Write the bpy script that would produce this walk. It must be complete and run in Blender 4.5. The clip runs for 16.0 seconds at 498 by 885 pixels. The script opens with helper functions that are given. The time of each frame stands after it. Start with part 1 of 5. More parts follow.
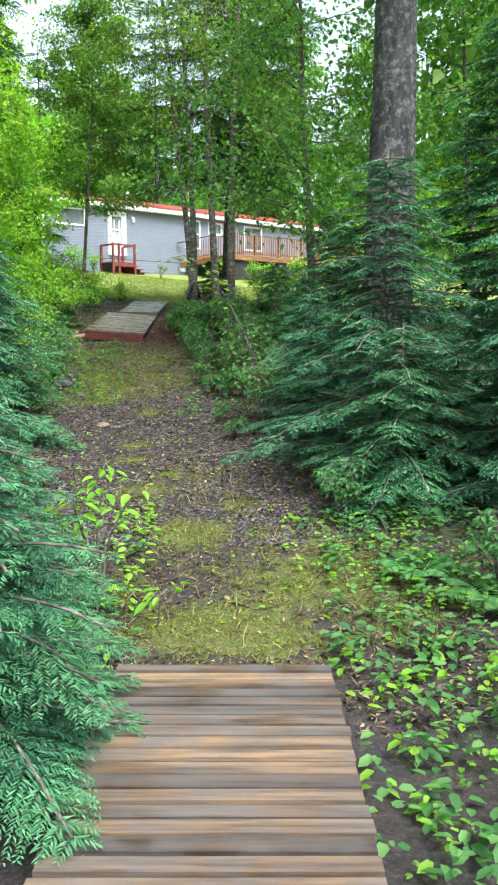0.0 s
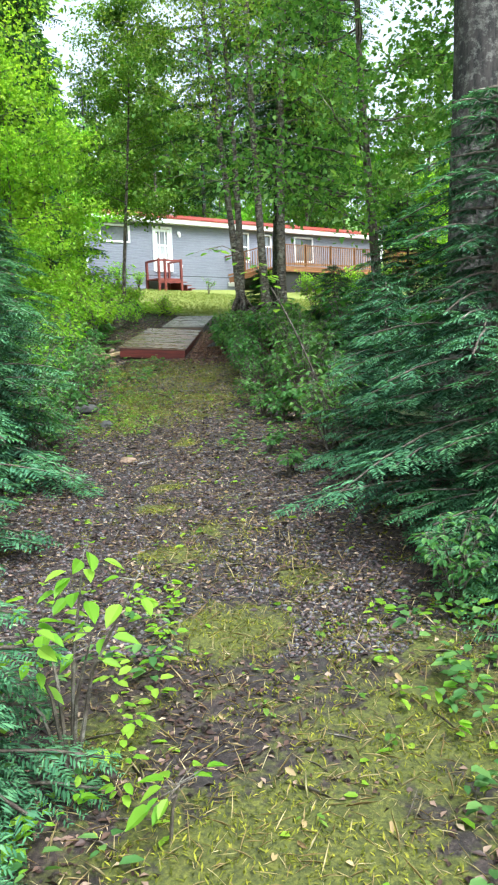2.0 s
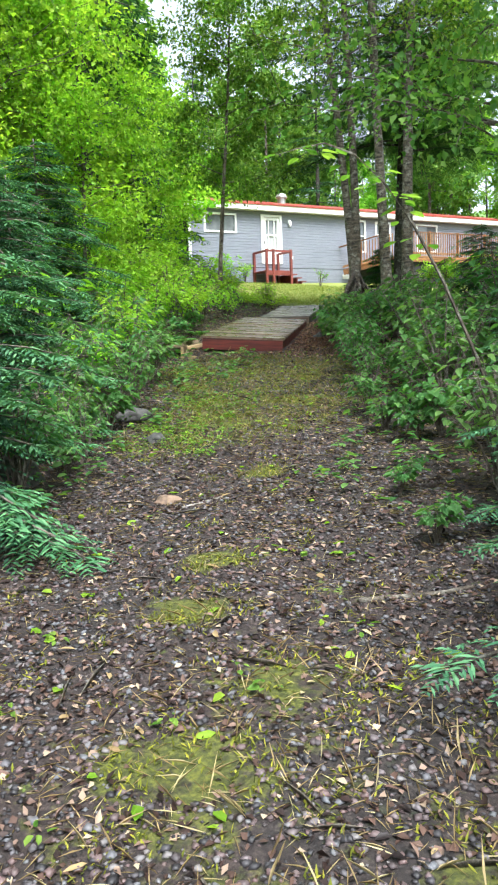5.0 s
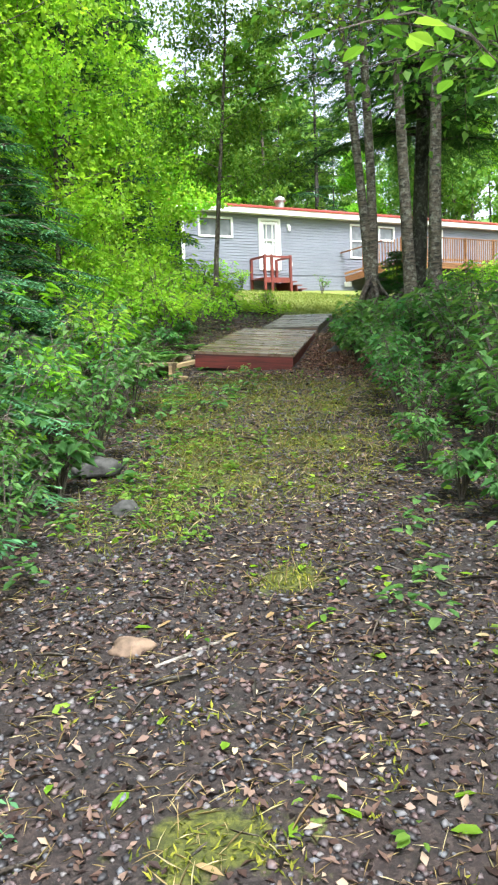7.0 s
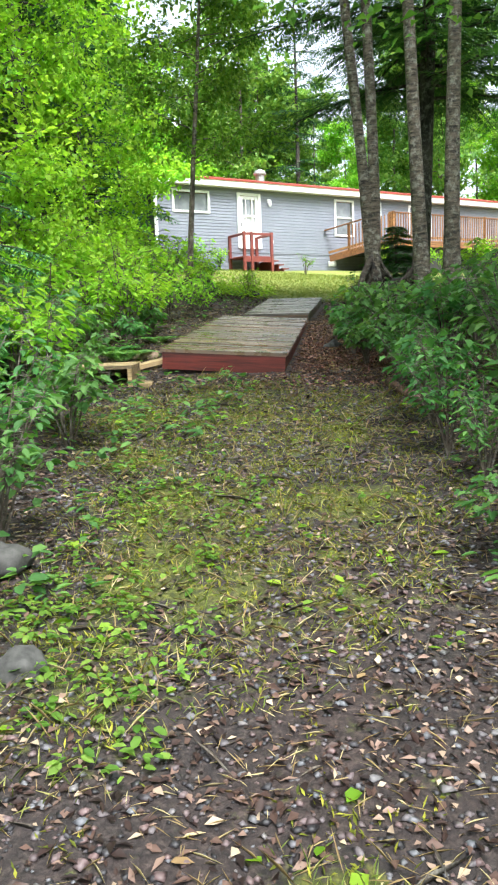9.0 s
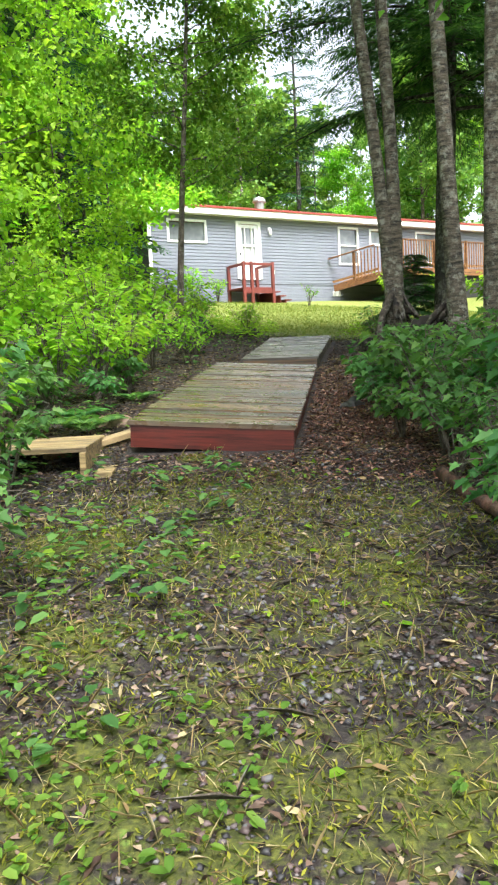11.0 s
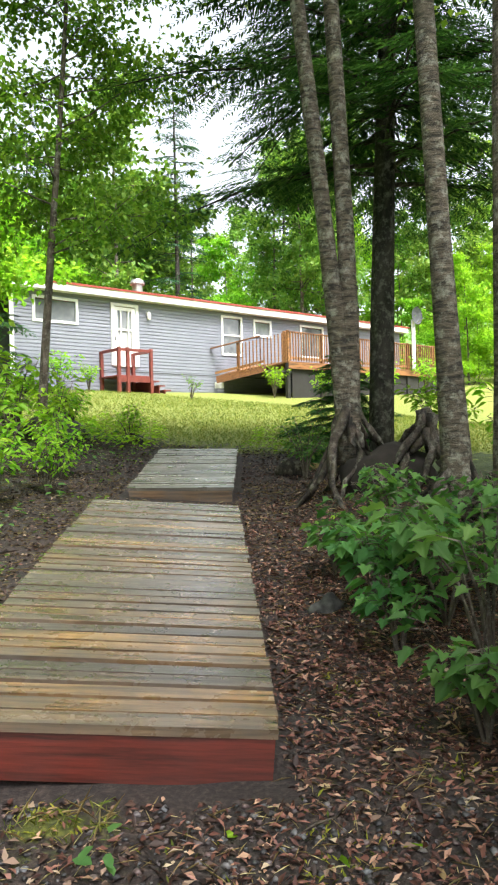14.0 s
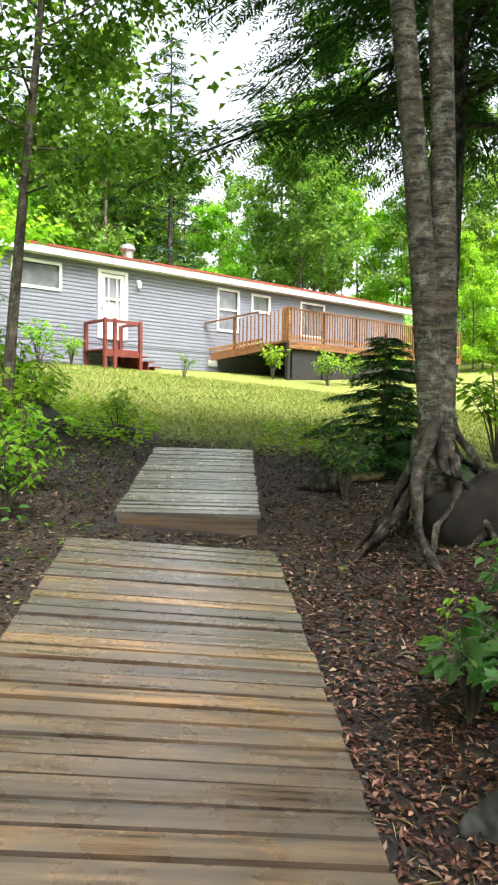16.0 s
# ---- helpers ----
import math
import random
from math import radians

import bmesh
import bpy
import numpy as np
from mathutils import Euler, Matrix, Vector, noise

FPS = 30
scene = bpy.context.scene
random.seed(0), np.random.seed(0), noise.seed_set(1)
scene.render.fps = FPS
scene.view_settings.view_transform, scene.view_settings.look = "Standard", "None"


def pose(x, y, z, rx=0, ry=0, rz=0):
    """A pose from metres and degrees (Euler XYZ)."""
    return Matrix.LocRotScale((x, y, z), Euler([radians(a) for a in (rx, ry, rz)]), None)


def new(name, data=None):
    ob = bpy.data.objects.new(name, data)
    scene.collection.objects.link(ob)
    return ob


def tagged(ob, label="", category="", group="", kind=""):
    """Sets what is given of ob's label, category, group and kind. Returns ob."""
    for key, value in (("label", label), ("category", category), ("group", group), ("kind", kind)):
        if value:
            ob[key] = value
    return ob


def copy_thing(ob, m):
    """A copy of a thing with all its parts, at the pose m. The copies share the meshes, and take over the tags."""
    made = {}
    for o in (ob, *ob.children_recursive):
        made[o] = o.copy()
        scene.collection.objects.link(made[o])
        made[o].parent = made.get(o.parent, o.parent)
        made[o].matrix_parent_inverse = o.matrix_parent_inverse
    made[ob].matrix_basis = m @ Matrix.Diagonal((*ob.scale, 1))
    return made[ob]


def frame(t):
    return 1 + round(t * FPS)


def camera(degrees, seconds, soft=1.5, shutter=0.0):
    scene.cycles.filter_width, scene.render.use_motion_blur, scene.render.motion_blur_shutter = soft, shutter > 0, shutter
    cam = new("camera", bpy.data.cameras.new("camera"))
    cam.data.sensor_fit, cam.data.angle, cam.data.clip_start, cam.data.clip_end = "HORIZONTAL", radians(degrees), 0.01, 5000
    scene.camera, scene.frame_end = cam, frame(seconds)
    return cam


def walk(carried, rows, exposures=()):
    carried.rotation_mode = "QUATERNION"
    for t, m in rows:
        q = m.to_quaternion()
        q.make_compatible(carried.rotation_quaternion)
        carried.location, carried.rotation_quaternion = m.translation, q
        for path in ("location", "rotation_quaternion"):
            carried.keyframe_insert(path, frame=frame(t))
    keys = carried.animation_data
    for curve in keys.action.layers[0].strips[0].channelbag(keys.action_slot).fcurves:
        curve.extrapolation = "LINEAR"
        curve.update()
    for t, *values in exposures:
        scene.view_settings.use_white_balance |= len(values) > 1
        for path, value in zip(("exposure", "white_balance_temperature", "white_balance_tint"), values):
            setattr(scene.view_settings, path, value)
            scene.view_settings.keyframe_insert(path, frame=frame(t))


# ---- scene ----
cam = camera(36.4, 16.0, soft=2.2)
METRES, EYE, TILT, LEAN, TURN = 16.0, 1.4, -9.0, 0.0, 0.0
ROWS = [
    (0.0, 0.0, 0.0, 0.0, 0.0, 0.0, -0.0),
    (0.5, -0.0022, 0.0304, 0.0058, 1.57, 0.58, 0.25),
    (1.0, -0.0022, 0.0607, 0.0077, 4.26, 0.92, 0.3),
    (1.5, -0.0052, 0.0912, 0.0091, 5.32, 0.94, 0.42),
    (2.0, -0.0037, 0.1222, 0.0125, 4.13, 1.31, 1.31),
    (2.5, -0.0042, 0.1535, 0.0148, 3.24, 1.3, 2.07),
    (3.0, -0.0065, 0.1848, 0.0199, 2.44, 1.53, 2.45),
    (3.5, -0.0087, 0.2162, 0.0238, 3.56, 1.64, 2.34),
    (4.0, -0.0108, 0.2445, 0.0276, 3.87, 2.1, 2.18),
    (4.5, -0.0119, 0.2769, 0.0274, 8.29, 2.12, 1.25),
    (5.0, -0.0179, 0.3096, 0.0288, 12.58, 1.56, 0.08),
    (7.5, -0.0581, 0.4573, 0.0623, 11.89, 2.31, 0.49),
    (8.0, -0.0648, 0.4849, 0.0697, 11.19, 1.2, 0.65),
    (8.5, -0.0718, 0.5144, 0.0776, 10.62, 0.68, 0.39),
    (11.0, -0.0951, 0.6576, 0.12, 10.89, 2.78, 1.31),
    (11.5, -0.0996, 0.6839, 0.1338, 11.51, 7.7, 0.58),
    (12.0, -0.1033, 0.7128, 0.1437, 9.86, 10.41, -0.44),
    (12.5, -0.1149, 0.7418, 0.1508, 9.39, 10.68, -0.1),
    (13.0, -0.1232, 0.7699, 0.1583, 7.1, 10.0, 0.3),
    (13.5, -0.1318, 0.8012, 0.1672, 4.5, 9.33, 0.8),
    (14.0, -0.1414, 0.83, 0.1786, 0.75, 8.81, 1.24),
    (14.5, -0.1486, 0.8614, 0.1883, -1.21, 8.58, 0.92),
    (15.0, -0.1572, 0.89, 0.1985, -1.99, 8.19, 0.19),
    (15.5, -0.1611, 0.9212, 0.2051, -2.58, 7.4, -0.23),
    (16.0, -0.166, 0.951, 0.2139, -0.81, 7.02, -0.58),
]
walk(cam, [(t, pose(0, 0, EYE, TILT, LEAN, TURN) @ pose(METRES * x, METRES * y, METRES * z, 90 + pitch, roll, yaw)) for t, x, y, z, yaw, pitch, roll in ROWS],
     [(0.0, 1.72, 5750, 2), (5.0, 1.8, 6000, 5), (9.0, 1.95, 6100, 5), (16.0, 1.9, 6550, 8)])

# ---------------- world, light, exposure ----------------
world = bpy.data.worlds.new("overcast_sky")
scene.world = world
world.use_nodes = True
wn = world.node_tree
sky = wn.nodes.new("ShaderNodeTexSky")
sky.sky_type = "NISHITA"
sky.sun_disc = False
sky.sun_elevation, sky.sun_rotation = radians(56), radians(140)
sky.dust_density = 4.0
pale = wn.nodes.new("ShaderNodeHueSaturation")
pale.inputs["Saturation"].default_value = 0.3
wn.links.new(sky.outputs[0], pale.inputs["Color"])
wn.links.new(pale.outputs[0], wn.nodes["Background"].inputs[0])
wn.nodes["Background"].inputs[1].default_value = 0.135
sun = new("sun", bpy.data.lights.new("sun", "SUN"))
sun.data.energy, sun.data.angle, sun.data.color = 2.0, radians(26), (1.0, 0.97, 0.92)
sun.rotation_euler = (radians(30), 0, radians(28))

# ---------------- materials ----------------


def material(name, build):
    m = bpy.data.materials.new(name)
    m.use_nodes = True
    nt = m.node_tree
    build(nt, nt.nodes["Principled BSDF"], nt.nodes["Material Output"])
    return m


def node(nt, kind, **values):
    n = nt.nodes.new(kind)
    for key, value in values.items():
        n.inputs[key.replace("_", " ")].default_value = value
    return n


def ramp(nt, fac, stops):
    n = nt.nodes.new("ShaderNodeValToRGB")
    el = n.color_ramp.elements
    while len(el) < len(stops):
        el.new(0.5)
    for e, (p, c) in zip(el, stops):
        e.position, e.color = p, (*c, 1)
    nt.links.new(fac, n.inputs[0])
    return n.outputs[0]


def mix(nt, fac, a, b, mode="MIX"):
    n = nt.nodes.new("ShaderNodeMix")
    n.data_type, n.blend_type = "RGBA", mode
    for slot, v in ((0, fac), (6, a), (7, b)):
        if isinstance(v, (float, int)):
            n.inputs[slot].default_value = v
        elif isinstance(v, tuple):
            n.inputs[slot].default_value = (*v, 1)
        else:
            nt.links.new(v, n.inputs[slot])
    return n.outputs[2]


def coords(nt, scale=(1, 1, 1), space="Object"):
    c = nt.nodes.new("ShaderNodeTexCoord")
    mp = nt.nodes.new("ShaderNodeMapping")
    mp.inputs["Scale"].default_value = scale
    nt.links.new(c.outputs[space], mp.inputs[0])
    return mp.outputs[0]


def noisy(nt, vec, scale, detail=5.0, rough=0.6):
    n = node(nt, "ShaderNodeTexNoise", Scale=scale, Detail=detail, Roughness=rough)
    nt.links.new(vec, n.inputs["Vector"])
    return n.outputs[0]


def bump(nt, height, bsdf, strength=0.4, distance=0.01):
    b = node(nt, "ShaderNodeBump", Strength=strength, Distance=distance)
    nt.links.new(height, b.inputs["Height"])
    nt.links.new(b.outputs[0], bsdf.inputs["Normal"])


def foliage(name, stops, glow=0.35, rough=0.5):
    """Leaves: varied by leaf, light passes through them."""
    def build(nt, bsdf, out):
        g = nt.nodes.new("ShaderNodeNewGeometry")
        info = nt.nodes.new("ShaderNodeObjectInfo")
        col = ramp(nt, g.outputs["Random Per Island"], stops)
        big = noisy(nt, coords(nt), 0.9, 2.0)
        hs = node(nt, "ShaderNodeHueSaturation")
        v = nt.nodes.new("ShaderNodeMapRange")
        v.inputs[3].default_value, v.inputs[4].default_value = 0.65, 1.35
        nt.links.new(big, v.inputs[0])
        nt.links.new(v.outputs[0], hs.inputs["Value"])
        h = nt.nodes.new("ShaderNodeMapRange")
        h.inputs[3].default_value, h.inputs[4].default_value = 0.485, 0.515
        nt.links.new(info.outputs["Random"], h.inputs[0])
        nt.links.new(h.outputs[0], hs.inputs["Hue"])
        nt.links.new(col, hs.inputs["Color"])
        nt.links.new(hs.outputs[0], bsdf.inputs["Base Color"])
        bsdf.inputs["Roughness"].default_value = rough
        bsdf.inputs["Specular IOR Level"].default_value = 0.25
        tr = nt.nodes.new("ShaderNodeBsdfTranslucent")
        nt.links.new(mix(nt, 1.0, hs.outputs[0], (1.25, 1.3, 0.6), "MULTIPLY"), tr.inputs[0])
        ms = nt.nodes.new("ShaderNodeMixShader")
        ms.inputs[0].default_value = glow
        nt.links.new(bsdf.outputs[0], ms.inputs[1])
        nt.links.new(tr.outputs[0], ms.inputs[2])
        nt.links.new(ms.outputs[0], out.inputs[0])
    return material(name, build)


M_LEAF = foliage("maple_leaf", [(0, (0.08, 0.17, 0.025)), (0.5, (0.15, 0.26, 0.04)), (1, (0.25, 0.36, 0.065))], 0.55)
M_LIME = foliage("young_leaf", [(0, (0.15, 0.34, 0.025)), (0.5, (0.24, 0.45, 0.04)), (1, (0.35, 0.54, 0.065))], 0.6)
M_DEEP = foliage("shade_leaf", [(0, (0.05, 0.14, 0.04)), (0.5, (0.095, 0.22, 0.065)), (1, (0.17, 0.32, 0.09))], 0.5)
M_FAR = foliage("wood_leaf", [(0, (0.09, 0.2, 0.04)), (0.5, (0.155, 0.29, 0.06)), (1, (0.25, 0.38, 0.09))], 0.5)
M_HEMLOCK = foliage("hemlock_needles", [(0, (0.02, 0.066, 0.032)), (0.6, (0.04, 0.112, 0.055)), (1, (0.078, 0.18, 0.086))], 0.22, 0.6)
M_HEMLOCK_NEW = foliage("fresh_hemlock_needles", [(0, (0.045, 0.135, 0.066)), (0.6, (0.08, 0.205, 0.097)), (1, (0.14, 0.3, 0.14))], 0.28, 0.6)
M_CONIFER = foliage("dark_conifer_needles", [(0, (0.03, 0.08, 0.03)), (0.6, (0.055, 0.14, 0.045)), (1, (0.11, 0.22, 0.06))], 0.35, 0.7)
M_GRASS = foliage("lawn_grass", [(0, (0.11, 0.165, 0.03)), (0.6, (0.2, 0.25, 0.05)), (1, (0.38, 0.35, 0.13))], 0.4)
M_MOSS = foliage("moss_tuft", [(0, (0.06, 0.075, 0.011)), (0.6, (0.17, 0.18, 0.02)), (1, (0.33, 0.31, 0.04))], 0.25, 0.8)
M_STRAW = foliage("dry_straw", [(0, (0.2, 0.13, 0.06)), (0.6, (0.33, 0.24, 0.12)), (1, (0.5, 0.42, 0.25))], 0.15, 0.8)
M_LITTER = foliage("dead_leaf", [(0, (0.012, 0.008, 0.008)), (0.45, (0.045, 0.026, 0.021)), (0.72, (0.11, 0.066, 0.05)), (0.9, (0.23, 0.155, 0.12)), (1, (0.42, 0.33, 0.23))], 0.08, 0.5)


def bark(name, dark, light, scale, stretch, white=0.0, contrast=(0.4, 0.6)):
    def build(nt, bsdf, out):
        v = coords(nt, (scale, scale, scale * stretch))
        a = noisy(nt, v, 1.0, 8.0, 0.7)
        b = noisy(nt, coords(nt), 11.0, 8.0, 0.75)
        col = ramp(nt, a, [(contrast[0], dark), (contrast[1], light)])
        lich = ramp(nt, b, [(0.5, (0, 0, 0)), (0.62, (1, 1, 1))])
        f = nt.nodes.new("ShaderNodeMath")
        f.operation = "MULTIPLY"
        nt.links.new(lich, f.inputs[0])
        f.inputs[1].default_value = white
        col = mix(nt, f.outputs[0], col, (0.5, 0.5, 0.43))
        nt.links.new(col, bsdf.inputs["Base Color"])
        bsdf.inputs["Roughness"].default_value = 0.85
        bump(nt, a, bsdf, 0.9, 0.03)
    return material(name, build)


M_BIRCH = bark("yellow_birch_bark", (0.018, 0.015, 0.012), (0.15, 0.12, 0.088), 9, 4.5, 0.4, (0.38, 0.62))
M_PINE = bark("pine_bark", (0.009, 0.008, 0.007), (0.055, 0.046, 0.041), 9, 0.25, 0.25)
M_TWIG = bark("brown_bark", (0.04, 0.03, 0.022), (0.14, 0.11, 0.085), 12, 0.4, 0.3)
M_ROOT = bark("weathered_root", (0.008, 0.006, 0.005), (0.075, 0.056, 0.043), 11, 0.7, 0.25)


def timber(name, stops, wet=0.35, grey=0.6, film=0.0):
    """Weathered boards, each with its own tone; grain runs along x."""
    def build(nt, bsdf, out):
        info = nt.nodes.new("ShaderNodeObjectInfo")
        c = nt.nodes.new("ShaderNodeTexCoord")
        off = nt.nodes.new("ShaderNodeVectorMath")
        off.operation = "MULTIPLY_ADD"
        nt.links.new(info.outputs["Random"], off.inputs[0])
        off.inputs[1].default_value = (37, 53, 11)
        nt.links.new(c.outputs["Object"], off.inputs[2])
        mp = nt.nodes.new("ShaderNodeMapping")
        mp.inputs["Scale"].default_value = (1.6, 26, 26)
        nt.links.new(off.outputs[0], mp.inputs[0])
        grain = noisy(nt, mp.outputs[0], 1.0, 8.0, 0.65)
        stain = noisy(nt, off.outputs[0], 4.2, 5.0, 0.65)
        tone = ramp(nt, info.outputs["Random"], stops)
        g = ramp(nt, grain, [(0.34, (0.2, 0.18, 0.17)), (0.6, (1.25, 1.18, 1.1))])
        col = mix(nt, 1.0, tone, g, "MULTIPLY")
        worn = ramp(nt, stain, [(0.38, (0, 0, 0)), (0.66, (1, 1, 1))])
        f = nt.nodes.new("ShaderNodeMath")
        f.operation = "MULTIPLY"
        nt.links.new(worn, f.inputs[0])
        f.inputs[1].default_value = grey
        col = mix(nt, f.outputs[0], col, (0.105, 0.097, 0.094))
        nt.links.new(col, bsdf.inputs["Base Color"])
        r = nt.nodes.new("ShaderNodeMapRange")
        r.inputs[1].default_value, r.inputs[2].default_value = 0.3, 0.7
        r.inputs[3].default_value, r.inputs[4].default_value = wet, wet + 0.35
        nt.links.new(stain, r.inputs[0])
        nt.links.new(r.outputs[0], bsdf.inputs["Roughness"])
        bsdf.inputs["Coat Weight"].default_value, bsdf.inputs["Coat Roughness"].default_value = film, 0.22
        bump(nt, grain, bsdf, 0.5, 0.006)
    return material(name, build)


M_BOARD1 = timber("worn_brown_boards", [(0, (0.05, 0.036, 0.03)), (0.3, (0.15, 0.095, 0.06)), (0.6, (0.27, 0.175, 0.1)), (0.75, (0.07, 0.05, 0.04)), (1, (0.17, 0.11, 0.07))], 0.4, 0.65)
M_BOARD2 = timber("wet_grey_gold_boards", [(0, (0.1, 0.075, 0.06)), (0.3, (0.17, 0.12, 0.08)), (0.6, (0.26, 0.155, 0.07)), (0.8, (0.09, 0.072, 0.062)), (1, (0.32, 0.19, 0.08))], 0.12, 0.6, 0.6)
M_BOARD3 = timber("bleached_grey_boards", [(0, (0.13, 0.12, 0.115)), (0.5, (0.2, 0.185, 0.175)), (1, (0.28, 0.26, 0.24))], 0.16, 0.3, 0.6)
M_REDWOOD = timber("faded_red_stain", [(0, (0.11, 0.015, 0.009)), (1, (0.14, 0.02, 0.011))], 0.6, 0.15)
M_CEDAR = timber("orange_stained_cedar", [(0, (0.2, 0.085, 0.03)), (0.5, (0.28, 0.125, 0.042)), (1, (0.34, 0.17, 0.065))], 0.5, 0.15)
M_PINEWOOD = timber("new_yellow_timber", [(0, (0.32, 0.24, 0.12)), (1, (0.42, 0.31, 0.16))], 0.5, 0.3)


def plain(name, color, rough=0.6, metal=0.0, spots=0.12, scale=3.0):
    def build(nt, bsdf, out):
        n = noisy(nt, coords(nt), scale, 6.0)
        n2 = noisy(nt, coords(nt), scale * 14, 3.0)
        dark = tuple(c * (1 - 2.5 * spots) for c in color)
        col = ramp(nt, n, [(0.3, dark), (0.6, color)])
        nt.links.new(mix(nt, 0.15, col, n2, "OVERLAY"), bsdf.inputs["Base Color"])
        bsdf.inputs["Roughness"].default_value = rough
        bsdf.inputs["Metallic"].default_value = metal
        bump(nt, n2, bsdf, 0.1, 0.003)
    return material(name, build)


M_SIDING = plain("grey_blue_vinyl", (0.21, 0.22, 0.265), 0.5, 0, 0.04, 1.2)
M_WHITE = plain("white_vinyl", (0.8, 0.8, 0.78), 0.5, 0, 0.03, 2)
M_ROOF = plain("red_metal_roof", (0.33, 0.05, 0.035), 0.45, 0, 0.1, 1)
M_METAL = plain("galvanised_metal", (0.5, 0.5, 0.5), 0.4, 0.7, 0.1)
M_REDPAINT = plain("red_painted_wood", (0.2, 0.04, 0.03), 0.5, 0, 0.15, 4)
M_EARTH = plain("dark_root_earth", (0.022, 0.016, 0.013), 0.95, 0, 0.25, 10)
# near-black: painted shade below the deck, and the black door handle
M_DARK = plain("under_deck_shade_and_black", (0.03, 0.028, 0.026), 0.9, 0, 0.1)
M_CURTAIN = plain("pale_curtain", (0.45, 0.46, 0.46), 0.9, 0, 0.1)
# dark grey parts; on the end walls this colour holds their shade
M_DARKGREY = plain("dark_grey_and_wall_shade", (0.07, 0.075, 0.08), 0.8, 0, 0.1)
M_STONE = plain("grey_fieldstone", (0.075, 0.072, 0.068), 0.85, 0, 0.32, 16)
M_TANSTONE = plain("tan_stone", (0.24, 0.16, 0.11), 0.8, 0, 0.3, 18)


def glass(nt, bsdf, out):
    n = noisy(nt, coords(nt), 2.0, 2.0)
    nt.links.new(ramp(nt, n, [(0.3, (0.09, 0.1, 0.11)), (0.7, (0.2, 0.21, 0.22))]), bsdf.inputs["Base Color"])
    bsdf.inputs["Roughness"].default_value = 0.06
    bsdf.inputs["Specular IOR Level"].default_value = 0.9


M_GLASS = material("window_glass", glass)


def chips(nt, bsdf, out):
    g = nt.nodes.new("ShaderNodeNewGeometry")
    col = ramp(nt, g.outputs["Random Per Island"], [(0, (0.015, 0.013, 0.015)), (0.35, (0.04, 0.036, 0.04)), (0.6, (0.12, 0.075, 0.072)), (0.85, (0.11, 0.112, 0.125)), (1, (0.16, 0.14, 0.135))])
    n = noisy(nt, coords(nt), 90, 4)
    nt.links.new(mix(nt, 0.4, col, n, "OVERLAY"), bsdf.inputs["Base Color"])
    bsdf.inputs["Roughness"].default_value = 0.55


M_CHIPS = material("wet_gravel", chips)


def soil(nt, bsdf, out):
    """Ground: bare soil, moss, leaf litter, lawn, by the masks of the sheet, broken up by noise."""
    v = coords(nt)
    fine, mid, wide = noisy(nt, v, 45, 6, 0.7), noisy(nt, v, 9, 5, 0.65), noisy(nt, v, 1.6, 4, 0.6)

    def mask(name):
        a = nt.nodes.new("ShaderNodeAttribute")
        a.attribute_name = name
        s = nt.nodes.new("ShaderNodeMath")
        s.operation = "MULTIPLY_ADD"
        nt.links.new(mid, s.inputs[0])
        s.inputs[1].default_value = 1.7
        nt.links.new(a.outputs["Fac"], s.inputs[2])
        s2 = nt.nodes.new("ShaderNodeMath")
        s2.operation = "MULTIPLY_ADD"
        nt.links.new(wide, s2.inputs[0])
        s2.inputs[1].default_value = 0.9
        nt.links.new(s.outputs[0], s2.inputs[2])
        s3 = nt.nodes.new("ShaderNodeMath")
        s3.inputs[1].default_value = -1.3
        nt.links.new(s2.outputs[0], s3.inputs[0])
        return ramp(nt, s3.outputs[0], [(0.32, (0, 0, 0)), (0.56, (1, 1, 1))])
    earth = ramp(nt, fine, [(0.3, (0.007, 0.006, 0.006)), (0.5, (0.022, 0.016, 0.015)), (0.72, (0.075, 0.057, 0.052))])
    litter = ramp(nt, fine, [(0.3, (0.008, 0.006, 0.006)), (0.5, (0.03, 0.019, 0.017)), (0.7, (0.085, 0.058, 0.05))])
    moss = ramp(nt, fine, [(0.3, (0.018, 0.022, 0.005)), (0.5, (0.07, 0.078, 0.012)), (0.75, (0.19, 0.185, 0.026))])
    lawn = ramp(nt, fine, [(0.3, (0.11, 0.14, 0.025)), (0.55, (0.22, 0.25, 0.045)), (0.75, (0.34, 0.33, 0.1))])
    woods = ramp(nt, mid, [(0.3, (0.02, 0.03, 0.012)), (0.55, (0.05, 0.07, 0.02)), (0.75, (0.1, 0.08, 0.04))])
    hill = ramp(nt, wide, [(0.3, (0.07, 0.17, 0.025)), (0.7, (0.15, 0.27, 0.04))])
    col = mix(nt, mask("bare"), woods, mix(nt, ramp(nt, wide, [(0.4, (0, 0, 0)), (0.6, (1, 1, 1))]), earth, litter))
    col = mix(nt, mask("moss"), col, moss)
    col = mix(nt, mask("lawn"), col, lawn)
    col = mix(nt, mask("hill"), col, hill)
    nt.links.new(col, bsdf.inputs["Base Color"])
    bsdf.inputs["Roughness"].default_value = 0.85
    bump(nt, fine, bsdf, 0.8, 0.02)


M_SOIL = material("forest_soil", soil)

# ---------------- building helpers ----------------


